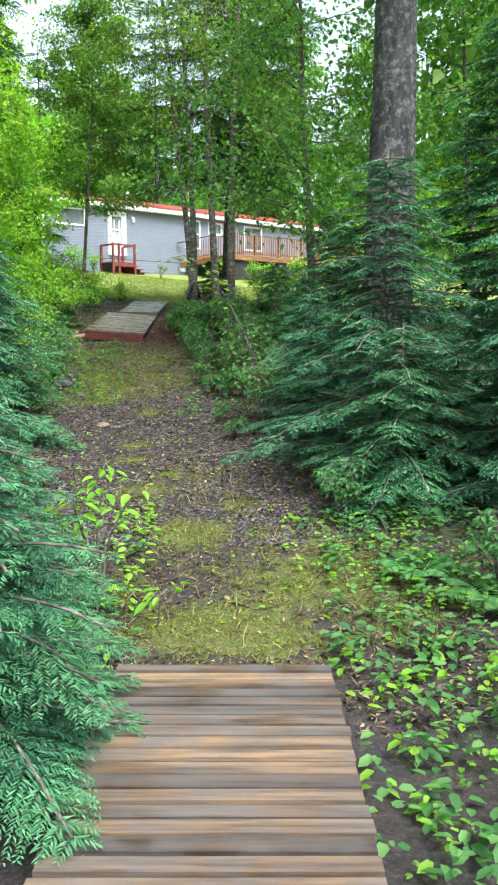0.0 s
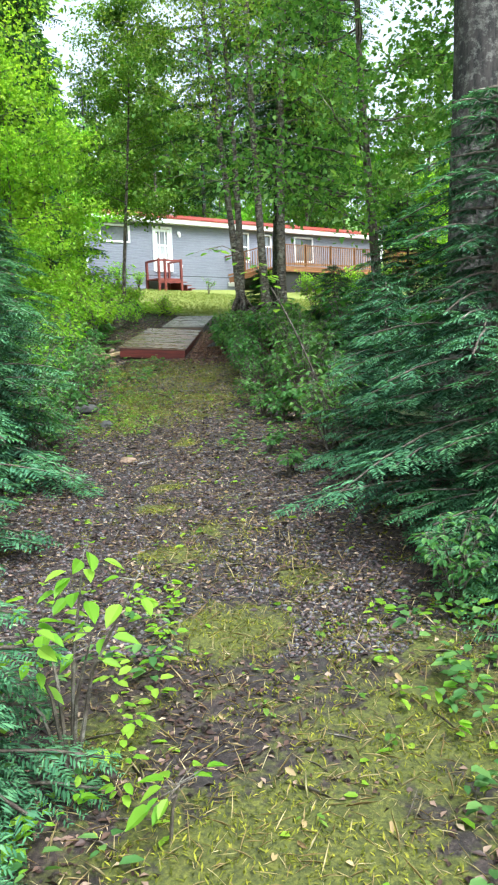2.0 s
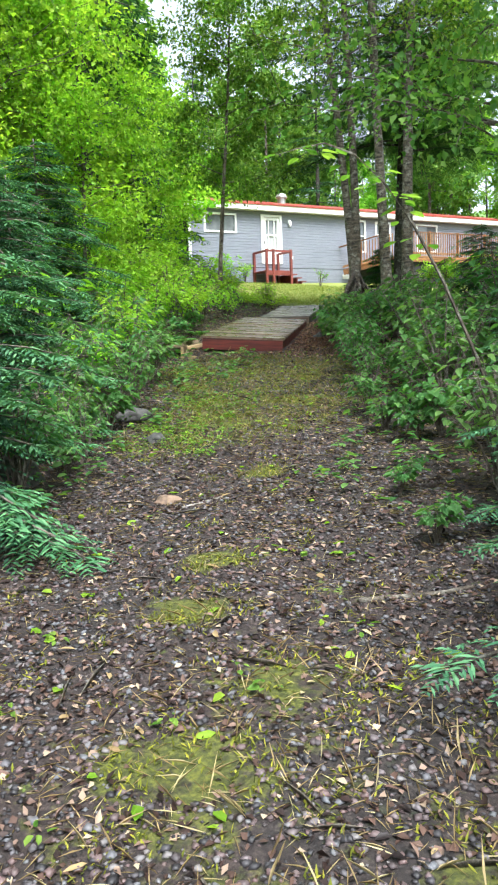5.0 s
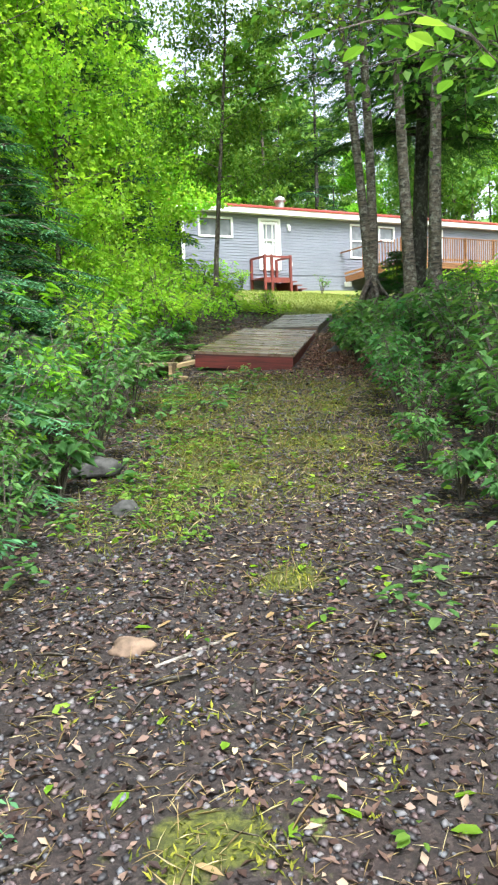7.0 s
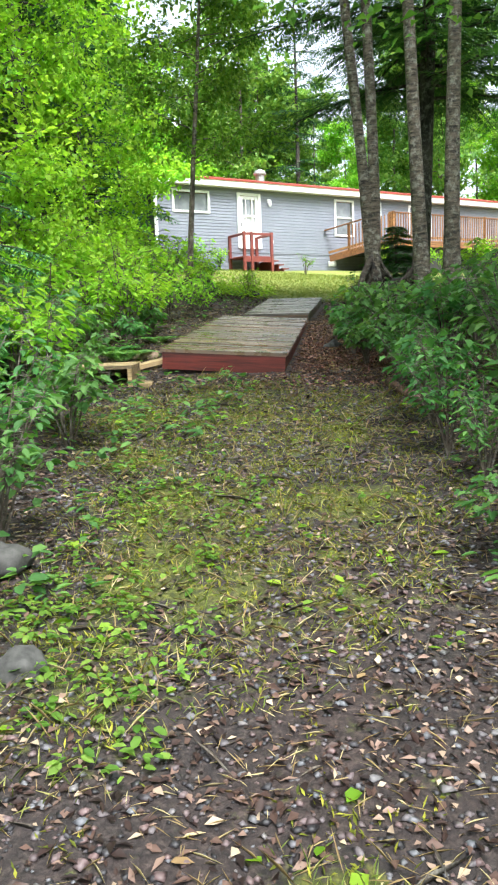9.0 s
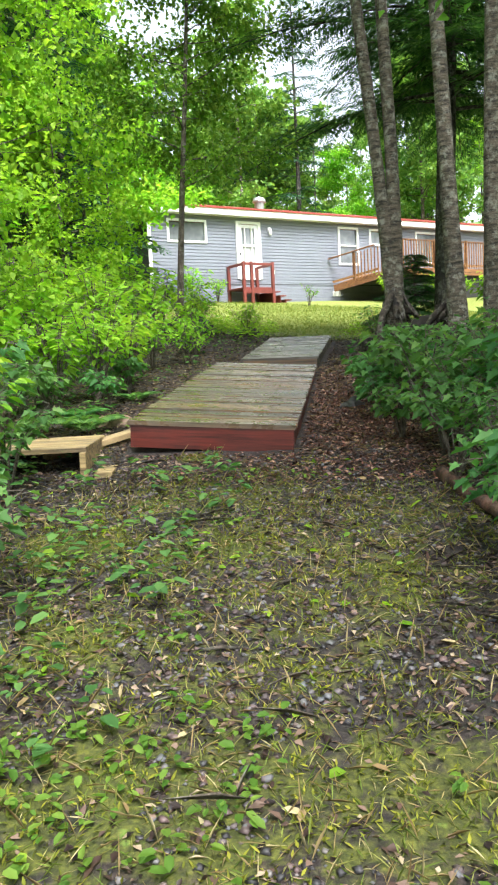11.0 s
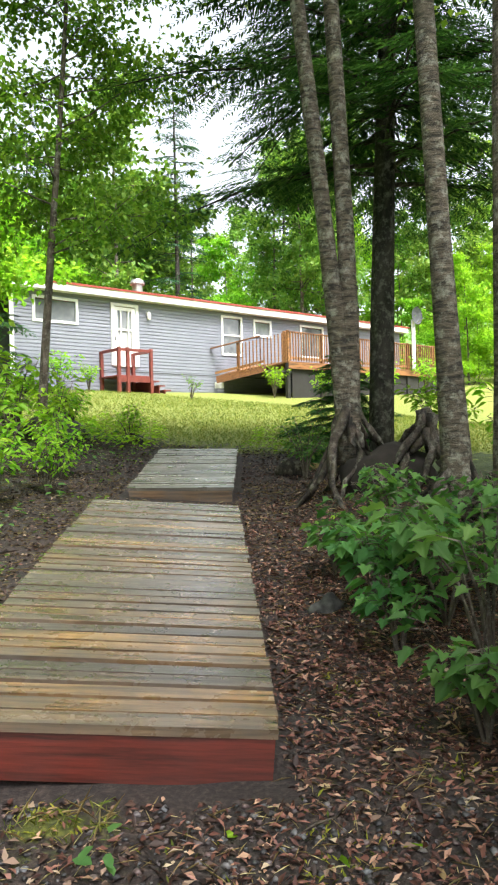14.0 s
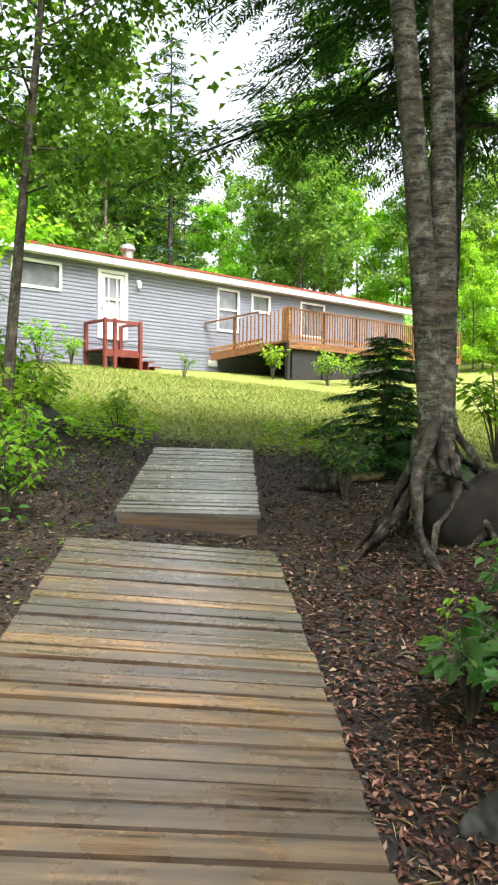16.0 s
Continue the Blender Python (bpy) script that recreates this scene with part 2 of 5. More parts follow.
class Geo:
    """Collects boxes, tubes and leaves for one mesh."""

    def __init__(self):
        self.v, self.f, self.n = [], [], 0

    def add(self, verts, faces):
        base = self.n
        self.v.extend(tuple(p) for p in verts)
        self.f.extend(tuple(base + i for i in f) for f in faces)
        self.n += len(verts)
        return self

    def box(self, c, size, m=None, chamfer=0.0):
        x, y, z = size[0] / 2, size[1] / 2, size[2] / 2
        k = min(chamfer, x * 0.9, y * 0.9, z * 0.9)
        if k <= 0:
            vs = [(sx * x, sy * y, sz * z) for sz in (-1, 1) for sx, sy in ((-1, -1), (1, -1), (1, 1), (-1, 1))]
            fs = [(3, 2, 1, 0), (4, 5, 6, 7), (0, 1, 5, 4), (1, 2, 6, 5), (2, 3, 7, 6), (3, 0, 4, 7)]
        else:
            vs, q = [], ((-1, -1), (1, -1), (1, 1), (-1, 1))
            for sz, inset in ((-1, 0), (1, 0), (1, 1)):
                for sx, sy in q:
                    vs.append((sx * (x - k * inset), sy * (y - k * inset), sz * (z - (0 if inset or sz < 0 else k))))
            fs = [(3, 2, 1, 0), (8, 9, 10, 11)]
            for a in (0, 4):
                fs += [(a + i, a + (i + 1) % 4, a + 4 + (i + 1) % 4, a + 4 + i) for i in range(4)]
        vs = [Vector(p) + Vector(c) if m is None else m @ (Vector(p) + Vector(c)) for p in vs]
        return self.add(vs, fs)

    def tube(self, pts, radii, seg=8, wob=0.0, rnd=random):
        pts = [Vector(p) for p in pts]
        vs = []
        for i, p in enumerate(pts):
            d = (pts[min(i + 1, len(pts) - 1)] - pts[max(i - 1, 0)]).normalized()
            a = d.orthogonal().normalized() if abs(d.z) < 0.8 else d.cross(Vector((0, 1, 0))).normalized()
            b = d.cross(a)
            for k in range(seg):
                t = 2 * math.pi * k / seg
                r = radii[i] * (1 + rnd.uniform(-wob, wob))
                vs.append(p + a * r * math.cos(t) + b * r * math.sin(t))
        fs = [(i * seg + k, i * seg + (k + 1) % seg, (i + 1) * seg + (k + 1) % seg, (i + 1) * seg + k)
              for i in range(len(pts) - 1) for k in range(seg)]
        fs.append(tuple(range(seg))[::-1])
        fs.append(tuple((len(pts) - 1) * seg + k for k in range(seg)))
        return self.add(vs, fs)

    def mesh(self, name, mat, smooth=False):
        me = bpy.data.meshes.new(name)
        me.from_pydata(self.v, [], self.f)
        me.materials.append(mat)
        if smooth:
            me.shade_smooth()
        me.update()
        return me

    def make(self, name, mat, parent=None, label="", smooth=False):
        ob = new(name, self.mesh(name, mat, smooth))
        ob.parent = parent
        return tagged(ob, label)


def leaf_mesh(name, mat, pos, way, up, length, width, fold=0.25, rounded=False):
    """Many folded leaves, four corners each, as one mesh."""
    pos, way, up = np.asarray(pos, float), np.asarray(way, float), np.asarray(up, float)
    n = len(pos)
    way /= np.linalg.norm(way, axis=1, keepdims=True) + 1e-9
    side = np.cross(way, up)
    side /= np.linalg.norm(side, axis=1, keepdims=True) + 1e-9
    nor = np.cross(side, way)
    length, width = np.broadcast_to(length, n)[:, None], np.broadcast_to(width, n)[:, None]
    mid = pos + way * length * 0.45 + nor * width * fold
    tip = pos + way * length - nor * length * 0.12
    v = np.stack([pos, mid + side * width / 2, tip, mid - side * width / 2], 1).reshape(-1, 3)
    f = (np.arange(n)[:, None, None] * 4 + np.array([[0, 1, 2], [0, 2, 3]])[None]).reshape(-1, 3)
    if rounded:
        low, high = pos + way * length * 0.22 + nor * width * fold * 0.8, pos + way * length * 0.68 + nor * width * fold * 0.7 - nor * length * 0.05
        v = np.stack([pos, low + side * width * 0.4, high + side * width * 0.42, tip, high - side * width * 0.42, low - side * width * 0.4], 1).reshape(-1, 3)
        f = (np.arange(n)[:, None, None] * 6 + np.array([[0, 1, 2], [0, 2, 3], [0, 3, 4], [0, 4, 5]])[None]).reshape(-1, 3)
    me = bpy.data.meshes.new(name)
    me.vertices.add(len(v))
    me.vertices.foreach_set("co", v.ravel())
    me.loops.add(f.size)
    me.loops.foreach_set("vertex_index", f.ravel().astype(np.int32))
    me.polygons.add(len(f))
    me.polygons.foreach_set("loop_start", np.arange(0, f.size, 3, dtype=np.int32))
    me.polygons.foreach_set("loop_total", np.full(len(f), 3, dtype=np.int32))
    me.materials.append(mat)
    me.update(calc_edges=True)
    return me


def thing(name, m, label, category, group=""):
    ob = new(name)
    ob.empty_display_size = 0.2
    ob.matrix_basis = m
    return tagged(ob, label, category, group)


def under(name, me, parent, label=""):
    ob = new(name, me)
    ob.parent = parent
    return tagged(ob, label)


# ---------------- ground ----------------
PATH_Y = [-6, 0, 4, 8, 12, 16, 20, 24, 30, 40]
PATH_X = [0.1, 0.0, -0.25, -1.05, -1.75, -2.75, -3.05, -3.1, -3.3, -4]
RISE_Y = [-40, -6, 0, 3.7, 6, 8, 9.5, 10.2, 12, 14, 16, 20, 21, 24, 27, 32, 38, 46, 60, 160, 400]
RISE_Z = [-0.9, -0.5, -0.42, -0.46, -0.25, -0.08, 0.11, 0.19, 0.45, 0.74, 1.0, 1.36, 1.46, 1.84, 2.3, 3.05, 3.82, 4.4, 5.5, 22, 60]
HX, HY, HA = -7.174, 39.568, 0.7301


def centre(y):
    return np.interp(y, PATH_Y, PATH_X)


def bell(x, y, cx, cy, sx, sy):
    return np.exp(-((x - cx) / sx) ** 2 - ((y - cy) / sy) ** 2)


def rise(x, y):
    """Height of the ground, for numbers or arrays."""
    off = x - centre(y)
    # lines of equal height turn to follow the house front further up
    yy = y - np.clip((y - 24) / 14, 0, 1) * np.clip(0.8 * (x - HX), -12, 14) * np.clip((60 - y) / 20, 0, 1)
    z = np.interp(np.where(y > 24, np.maximum(yy, 24), y), RISE_Y, RISE_Z)
    z = z + 0.45 * bell(x, y, -6.2, 23, 2.6, 4.5) + 0.42 * bell(x, y, -1.0, 20.0, 0.9, 1.5)
    z = z + 0.1 * np.clip(np.abs(off) - 0.9, 0, 2.0) * np.clip((18 - y) / 8, 0, 1)
    z = z - 0.15 * bell(x, y, 1.0, 14.0, 1.6, 3.0)
    z = z + np.where(x > 0, np.clip((x - 3) / 60, 0, 1) * np.clip((y - 40) / 60, 0, 1) * 6, 0)
    return z


def g(x, y):
    return float(rise(np.float64(x), np.float64(y)))


def lumps(x, y):
    return 0.022 * noise.noise(Vector((x * 2.1, y * 2.1, 0))) + 0.012 * noise.noise(Vector((x * 7, y * 7, 3)))


def ground_sheet():
    def axis(near, far, fine, start, end):
        out = list(np.arange(start, end, fine))
        step, p = fine, end
        while p < far:
            out.append(p)
            step *= 1.22
            p += step
        step, p = fine, start
        low = []
        while p > near:
            step *= 1.22
            p -= step
            low.append(p)
        return np.array(low[::-1] + out)
    xs, ys = axis(-900, 900, 0.07, -4.6, 2.2), axis(-900, 1500, 0.08, 1.6, 25)
    X, Y = np.meshgrid(xs, ys)
    Z = rise(X, Y)
    near = (X > -8) & (X < 6) & (Y > -2) & (Y < 34)
    for i, j in zip(*np.nonzero(near)):
        Z[i, j] += lumps(X[i, j], Y[i, j])
    n, mwide = len(ys), len(xs)
    me = bpy.data.meshes.new("ground")
    me.from_pydata(np.stack([X, Y, Z], -1).reshape(-1, 3).tolist(), [],
                   [(i * mwide + j, i * mwide + j + 1, (i + 1) * mwide + j + 1, (i + 1) * mwide + j) for i in range(n - 1) for j in range(mwide - 1)])
    off = np.abs(X - centre(Y))
    bare = np.clip(0.85 - 0.4 * np.clip(off - 1.1, 0, 3), 0, 1) * (Y < 26)
    moss = np.zeros_like(X)
    for cx, cy, sx, sy, a in MOSS:
        moss = np.maximum(moss, a * bell(X, Y, cx, cy, sx, sy))
    lawn = np.clip((Y - 23.8 + 0.2 * (X + 3)) / 3.5, 0, 1) * np.clip((62 - Y) / 6, 0, 1) * np.clip((X + 11) / 4, 0, 1)
    hillm = np.clip((Y - 60) / 10, 0, 1)
    for nm, arr in (("bare", bare), ("moss", moss), ("lawn", lawn), ("hill", hillm)):
        at = me.attributes.new(nm, "FLOAT", "POINT")
        at.data.foreach_set("value", arr.ravel().astype(np.float32))
    me.materials.append(M_SOIL)
    me.shade_smooth()
    ob = new("ground", me)
    return tagged(ob, "sloping forest path of soil, moss and leaf litter", "ground", "", "structure")


MOSS = [(-0.15, 4.3, 0.7, 0.45, 0.9), (0.25, 5.0, 0.6, 0.5, 0.6), (-0.45, 5.9, 0.45, 0.5, 0.75), (-0.1, 6.6, 0.4, 0.35, 0.55),
        (0.6, 5.6, 0.5, 0.5, 0.5), (-1.0, 7.0, 0.35, 0.25, 0.7), (-0.75, 7.5, 0.3, 0.2, 0.6), (-1.29, 8.05, 0.22, 0.16, 0.95), (-1.32, 8.6, 0.2, 0.14, 0.95),
        (-1.36, 10.2, 0.17, 0.17, 0.95), (-1.9, 11.6, 0.6, 0.5, 0.5), (-1.5, 12.6, 0.7, 0.5, 0.6), (-2.4, 12.4, 0.4, 0.7, 0.6),
        (-1.6, 13.8, 0.35, 0.6, 0.55), (-3.1, 14.2, 0.5, 0.5, 0.6), (-2.3, 14.3, 0.4, 0.5, 0.5), (-2.9, 15.85, 0.2, 0.08, 0.8), (-2.75, 13.3, 0.5, 0.5, 0.5),
        (-0.9, 4.9, 0.3, 0.3, 0.6), (0.9, 4.4, 0.5, 0.5, 0.5),
        (0.2, 5.2, 1.1, 1.2, 0.42), (-1.9, 12.4, 1.0, 1.6, 0.42), (-2.2, 14.2, 1.2, 1.0, 0.42), (-0.7, 7.0, 0.7, 1.0, 0.4), (-2.3, 11.2, 0.5, 0.8, 0.5),
        (-1.9, 13.4, 1.0, 1.8, 0.42), (-2.2, 11.8, 0.55, 0.9, 0.55), (-2.6, 14.9, 0.9, 0.6, 0.45), (-1.5, 14.6, 0.6, 0.6, 0.45), (0.5, 4.9, 0.9, 0.8, 0.65)]
ground_sheet()

# ---------------- house ----------------
# House frame: x along the front wall (0 at the door's side), y into the house, z up; its zero height is the world's.
H = pose(HX, HY, 0, 0, 0, math.degrees(HA))
SILL, BASE, EAVE, HL, HR, DEEP = 4.83, 3.75, 7.12, -3.58, 16.0, 4.6
house = thing("house", H, "long single-storey house with grey-blue vinyl siding and a red roof", "house")


def siding(x0, x1, z0, z1, step=0.118):
    """Lapped courses between two heights, on the plane y = 0."""
    q = Geo()
    z = z0
    while z < z1 - 0.01:
        t = min(z + step, z1)
        k = z + (t - z) * 0.72
        q.add([(x0, -0.034, z), (x1, -0.034, z), (x1, -0.028, k), (x0, -0.028, k), (x0, 0.002, z), (x1, 0.002, z), (x1, -0.003, t), (x0, -0.003, t)],
              [(0, 1, 2, 3), (1, 0, 4, 5), (3, 2, 6, 7)])
        z = t
    return q


WIN = [(-2.86, -1.28, 6.12, 6.93), (4.9, 5.93, 5.46, 6.97), (6.56, 7.5, 6.3, 6.95), (9.2, 10.6, 5.6, 6.95)]
holes = sorted(WIN + [(0.0, 1.08, SILL, 6.97)])
wall = Geo()
x = HL
for a, b, lo, hi in holes + [(HR, HR, 0, 0)]:
    for part_geo in [siding(x, a, BASE, EAVE)]:
        wall.add(part_geo.v, part_geo.f)
    if b > a:
        for lo2, hi2 in ((BASE, lo), (hi, EAVE)):
            s2 = siding(a, b, lo2, hi2)
            wall.add(s2.v, s2.f)
    x = b
wall.make("wall", M_SIDING, house, "grey-blue lapped vinyl siding")
core = Geo()
x = HL
for a, b, lo, hi in holes + [(HR, HR, 0, 0)]:
    core.box(((x + a) / 2, 0.08, (BASE + EAVE) / 2), (a - x, 0.15, EAVE - BASE))
    if b > a:
        core.box(((a + b) / 2, 0.08, (BASE + lo) / 2), (b - a, 0.15, lo - BASE))
        core.box(((a + b) / 2, 0.08, (hi + EAVE) / 2), (b - a, 0.15, EAVE - hi))
    x = b
core.make("wall_core", M_DARKGREY, house)
# end walls darker than the siding: their shade is put into the colour
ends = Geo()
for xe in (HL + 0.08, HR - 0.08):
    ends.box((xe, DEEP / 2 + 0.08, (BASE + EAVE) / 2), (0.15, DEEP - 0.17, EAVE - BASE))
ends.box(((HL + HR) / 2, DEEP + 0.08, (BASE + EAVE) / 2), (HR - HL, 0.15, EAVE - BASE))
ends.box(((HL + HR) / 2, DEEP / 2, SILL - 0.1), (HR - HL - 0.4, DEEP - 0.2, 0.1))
ends.make("side_wall", M_DARKGREY, house, "end wall with its shade put into a dark grey colour")
Geo().box((HL - 0.005, -0.035, (BASE + EAVE) / 2), (0.13, 0.05, EAVE - BASE), None, 0.008).make("corner_trim", M_WHITE, house, "white corner post")
Geo().box(((HL + HR) / 2, -0.026, 4.62), (HR - HL, 0.02, 0.035)).make("skirting_joint", M_DARKGREY, house, "dark joint above the skirting")
Geo().box(((HL + HR) / 2 - 0.1, -0.16, EAVE + 0.01), (HR - HL + 0.7, 0.34, 0.02)).make("soffit", M_WHITE, house)
Geo().box(((HL + HR) / 2 - 0.1, -0.345, EAVE + 0.125), (HR - HL + 0.7, 0.025, 0.25), None, 0.006).make("fascia", M_WHITE, house, "white fascia board")
roof = Geo()
xa, xb = HL - 0.5, HR + 0.35
ridge = EAVE + 0.27 + 0.245 * 2.65
for k in range(int((xb - xa) / 0.3) + 1):  # standing ribs on the sheets
    xx = xa + k * 0.3
    roof.add([(xx - 0.02, -0.385, EAVE + 0.285), (xx + 0.02, -0.385, EAVE + 0.285), (xx + 0.02, 2.3, ridge + 0.02), (xx - 0.02, 2.3, ridge + 0.02)], [(0, 1, 2, 3)])
roof.add([(xa, -0.39, EAVE + 0.22), (xb, -0.39, EAVE + 0.22), (xb, -0.39, EAVE + 0.275), (xa, -0.39, EAVE + 0.275), (xa, 2.3, ridge), (xb, 2.3, ridge), (xa, 5.0, EAVE + 0.275), (xb, 5.0, EAVE + 0.275), (xa, 5.0, EAVE + 0.22), (xb, 5.0, EAVE + 0.22)],
         [(0, 1, 2, 3), (3, 2, 5, 4), (4, 5, 7, 6), (6, 7, 9, 8), (8, 9, 1, 0), (0, 3, 4, 6, 8), (1, 9, 7, 5, 2)])
roof.make("roof", M_ROOF, house, "red sheet-metal roof")
ven = Geo().tube([(2.1, 1.5, ridge - 0.5), (2.1, 1.5, ridge + 0.06)], [0.2, 0.2], 14)
vent = ven.make("roof_vent", M_METAL, house, "round galvanised roof vent")
Geo().tube([(2.1, 1.5, ridge + 0.04), (2.1, 1.5, ridge + 0.1), (2.1, 1.5, ridge + 0.22), (2.1, 1.5, ridge + 0.28)], [0.27, 0.28, 0.22, 0.06], 14).make("vent_cap", M_METAL, vent)


def framed(name, a, b, lo, hi, bars, parent, w=0.085):
    """White frame round an opening, with glass set back and bars across it."""
    root = Geo()
    for c, sz in (((a - 0.02 + w / 2, -0.035, (lo + hi) / 2), (w, 0.06, hi - lo + 0.04)), ((b + 0.02 - w / 2, -0.035, (lo + hi) / 2), (w, 0.06, hi - lo + 0.04)),
                  (((a + b) / 2, -0.035, hi + 0.02 - w / 2), (b - a + 0.04 - 2 * w, 0.058, w)), (((a + b) / 2, -0.035, lo - 0.02 + w / 2), (b - a + 0.04 - 2 * w, 0.07, w))):
        root.box(c, sz, None, 0.008)
    fr = root.make(name, M_WHITE, parent, "white-framed window")
    for zz in bars:
        Geo().box(((a + b) / 2, -0.02, zz), (b - a - 2 * w + 0.04, 0.04, 0.055), None, 0.005).make("sash_bar", M_WHITE, fr)
    cuts = [lo + w, *bars, hi - w]
    for p, q in zip(cuts[:-1], cuts[1:]):
        Geo().box(((a + b) / 2, 0.03, (p + q) / 2), (b - a - 0.06, 0.012, q - p)).make("pane", M_GLASS, fr)
    return fr


framed("window", *WIN[0][:2], *WIN[0][2:], [], house)
framed("window", *WIN[1], [6.24], house)
framed("window", *WIN[2], [], house)
framed("window", *WIN[3], [], house)
# storm door
df = Geo()
for xx in (0.045, 1.035):
    df.box((xx, -0.04, (SILL + 6.97) / 2), (0.11, 0.08, 2.16), None, 0.01)
df.box((0.54, -0.04, 6.93), (0.88, 0.078, 0.1), None, 0.01).box((0.54, -0.05, SILL - 0.01), (0.88, 0.12, 0.05))
door = df.make("door", M_WHITE, house, "white storm door with tall glass lights")
dl = Geo()
for c, sz in (((0.175, -0.015, 5.86), (0.15, 0.05, 2.0)), ((0.905, -0.015, 5.86), (0.15, 0.05, 2.0)), ((0.54, -0.015, 6.8), (0.58, 0.05, 0.12)), ((0.54, -0.015, 5.1), (0.58, 0.05, 0.5)),
              ((0.54, -0.02, 6.08), (0.58, 0.05, 0.07)), ((0.39, -0.02, 6.05), (0.04, 0.05, 1.4)), ((0.69, -0.02, 6.05), (0.04, 0.05, 1.4))):
    dl.box(c, sz, None, 0.006)
leafd = dl.make("door_leaf", M_WHITE, door)
Geo().box((0.54, 0.015, 6.42), (0.56, 0.01, 0.66)).make("pane", M_GLASS, leafd)
Geo().box((0.54, 0.015, 5.7), (0.56, 0.01, 0.72)).make("pane", M_CURTAIN, leafd, "lower light with a pale blind")
Geo().box((0.14, -0.055, 5.75), (0.03, 0.04, 0.14), None, 0.005).make("door_handle", M_DARK, leafd, "black handle")
lamp = Geo().box((1.5, -0.05, 6.72), (0.12, 0.06, 0.16), None, 0.01).make("wall_lamp", M_WHITE, house, "white lantern beside the door")
Geo().tube([(1.5, -0.13, 6.5), (1.5, -0.13, 6.54), (1.5, -0.13, 6.7), (1.5, -0.13, 6.78)], [0.04, 0.065, 0.07, 0.02], 10).make("shade", M_WHITE, lamp)
Geo().box((1.62, -0.04, 5.1), (0.1, 0.04, 0.14), None, 0.01).make("outlet_box", M_WHITE, house)
vv = Geo().box((4.72, -0.03, 4.27), (0.42, 0.03, 0.22), None, 0.006).make("skirting_vent", M_WHITE, house, "white louvred vent")
for k in range(4):
    Geo().box((4.72, -0.055, 4.2 + k * 0.045), (0.36, 0.015, 0.018)).make("louvre", M_WHITE, vv)

# red entrance steps
porch = thing("porch_steps", H, "small red-stained wooden porch with steps and rails", "steps")
for k in range(8):
    Geo().box((0.17, -0.12 - 0.145 * k, 4.36), (1.4, 0.135, 0.04), None, 0.006).make("board", M_REDPAINT, porch)
Geo().box((0.17, -1.22, 4.25), (1.4, 0.04, 0.18)).make("rim_joist", M_REDPAINT, porch)
for xx, yy, top in ((-0.46, -1.17, 5.3), (0.8, -1.17, 5.3), (-0.46, -0.12, 5.25), (0.8, -0.12, 5.25), (-0.12, -1.17, 5.3)):
    lo = 3.7
    Geo().box((xx, yy - 0.05 * (yy < -1), (lo + top) / 2), (0.1, 0.1, top - lo), None, 0.01).make("post", M_REDPAINT, porch)
for yy in (-1.23,):
    Geo().box((0.17, yy, 5.22), (1.3, 0.05, 0.09), None, 0.006).make("rail", M_REDPAINT, porch)
for xx in (-0.46, 0.8):
    Geo().box((xx, -0.65, 5.22), (0.05, 0.95, 0.1), None, 0.006).make("rail", M_REDPAINT, porch)
for k in range(3):
    Geo().box((1.0 + 0.24 * k, -0.65, 4.22 - 0.15 * k), (0.28, 1.1, 0.04), None, 0.006).make("tread", M_REDPAINT, porch)
    Geo().box((0.9 + 0.24 * k, -0.65, 4.05 - 0.15 * k), (0.03, 1.08, 0.3)).make("riser", M_REDPAINT, porch)

# the big deck along the house, angled corner
deck = thing("sun_deck", H, "orange-stained wooden deck with a slatted railing beside the house", "deck")
FLOOR, RAILT = 5.02, 6.1
CORN = [(5.9, -0.06), (5.85, -2.7), (16.5, -2.7), (16.5, -0.06)]
Geo().add([(x, y, FLOOR) for x, y in CORN] + [(x, y, FLOOR - 0.05) for x, y in CORN], [(0, 1, 2, 3), (7, 6, 5, 4)] + [(i, i + 4, (i + 1) % 4 + 4, (i + 1) % 4) for i in range(4)]).make("deck_floor", M_CEDAR, deck)


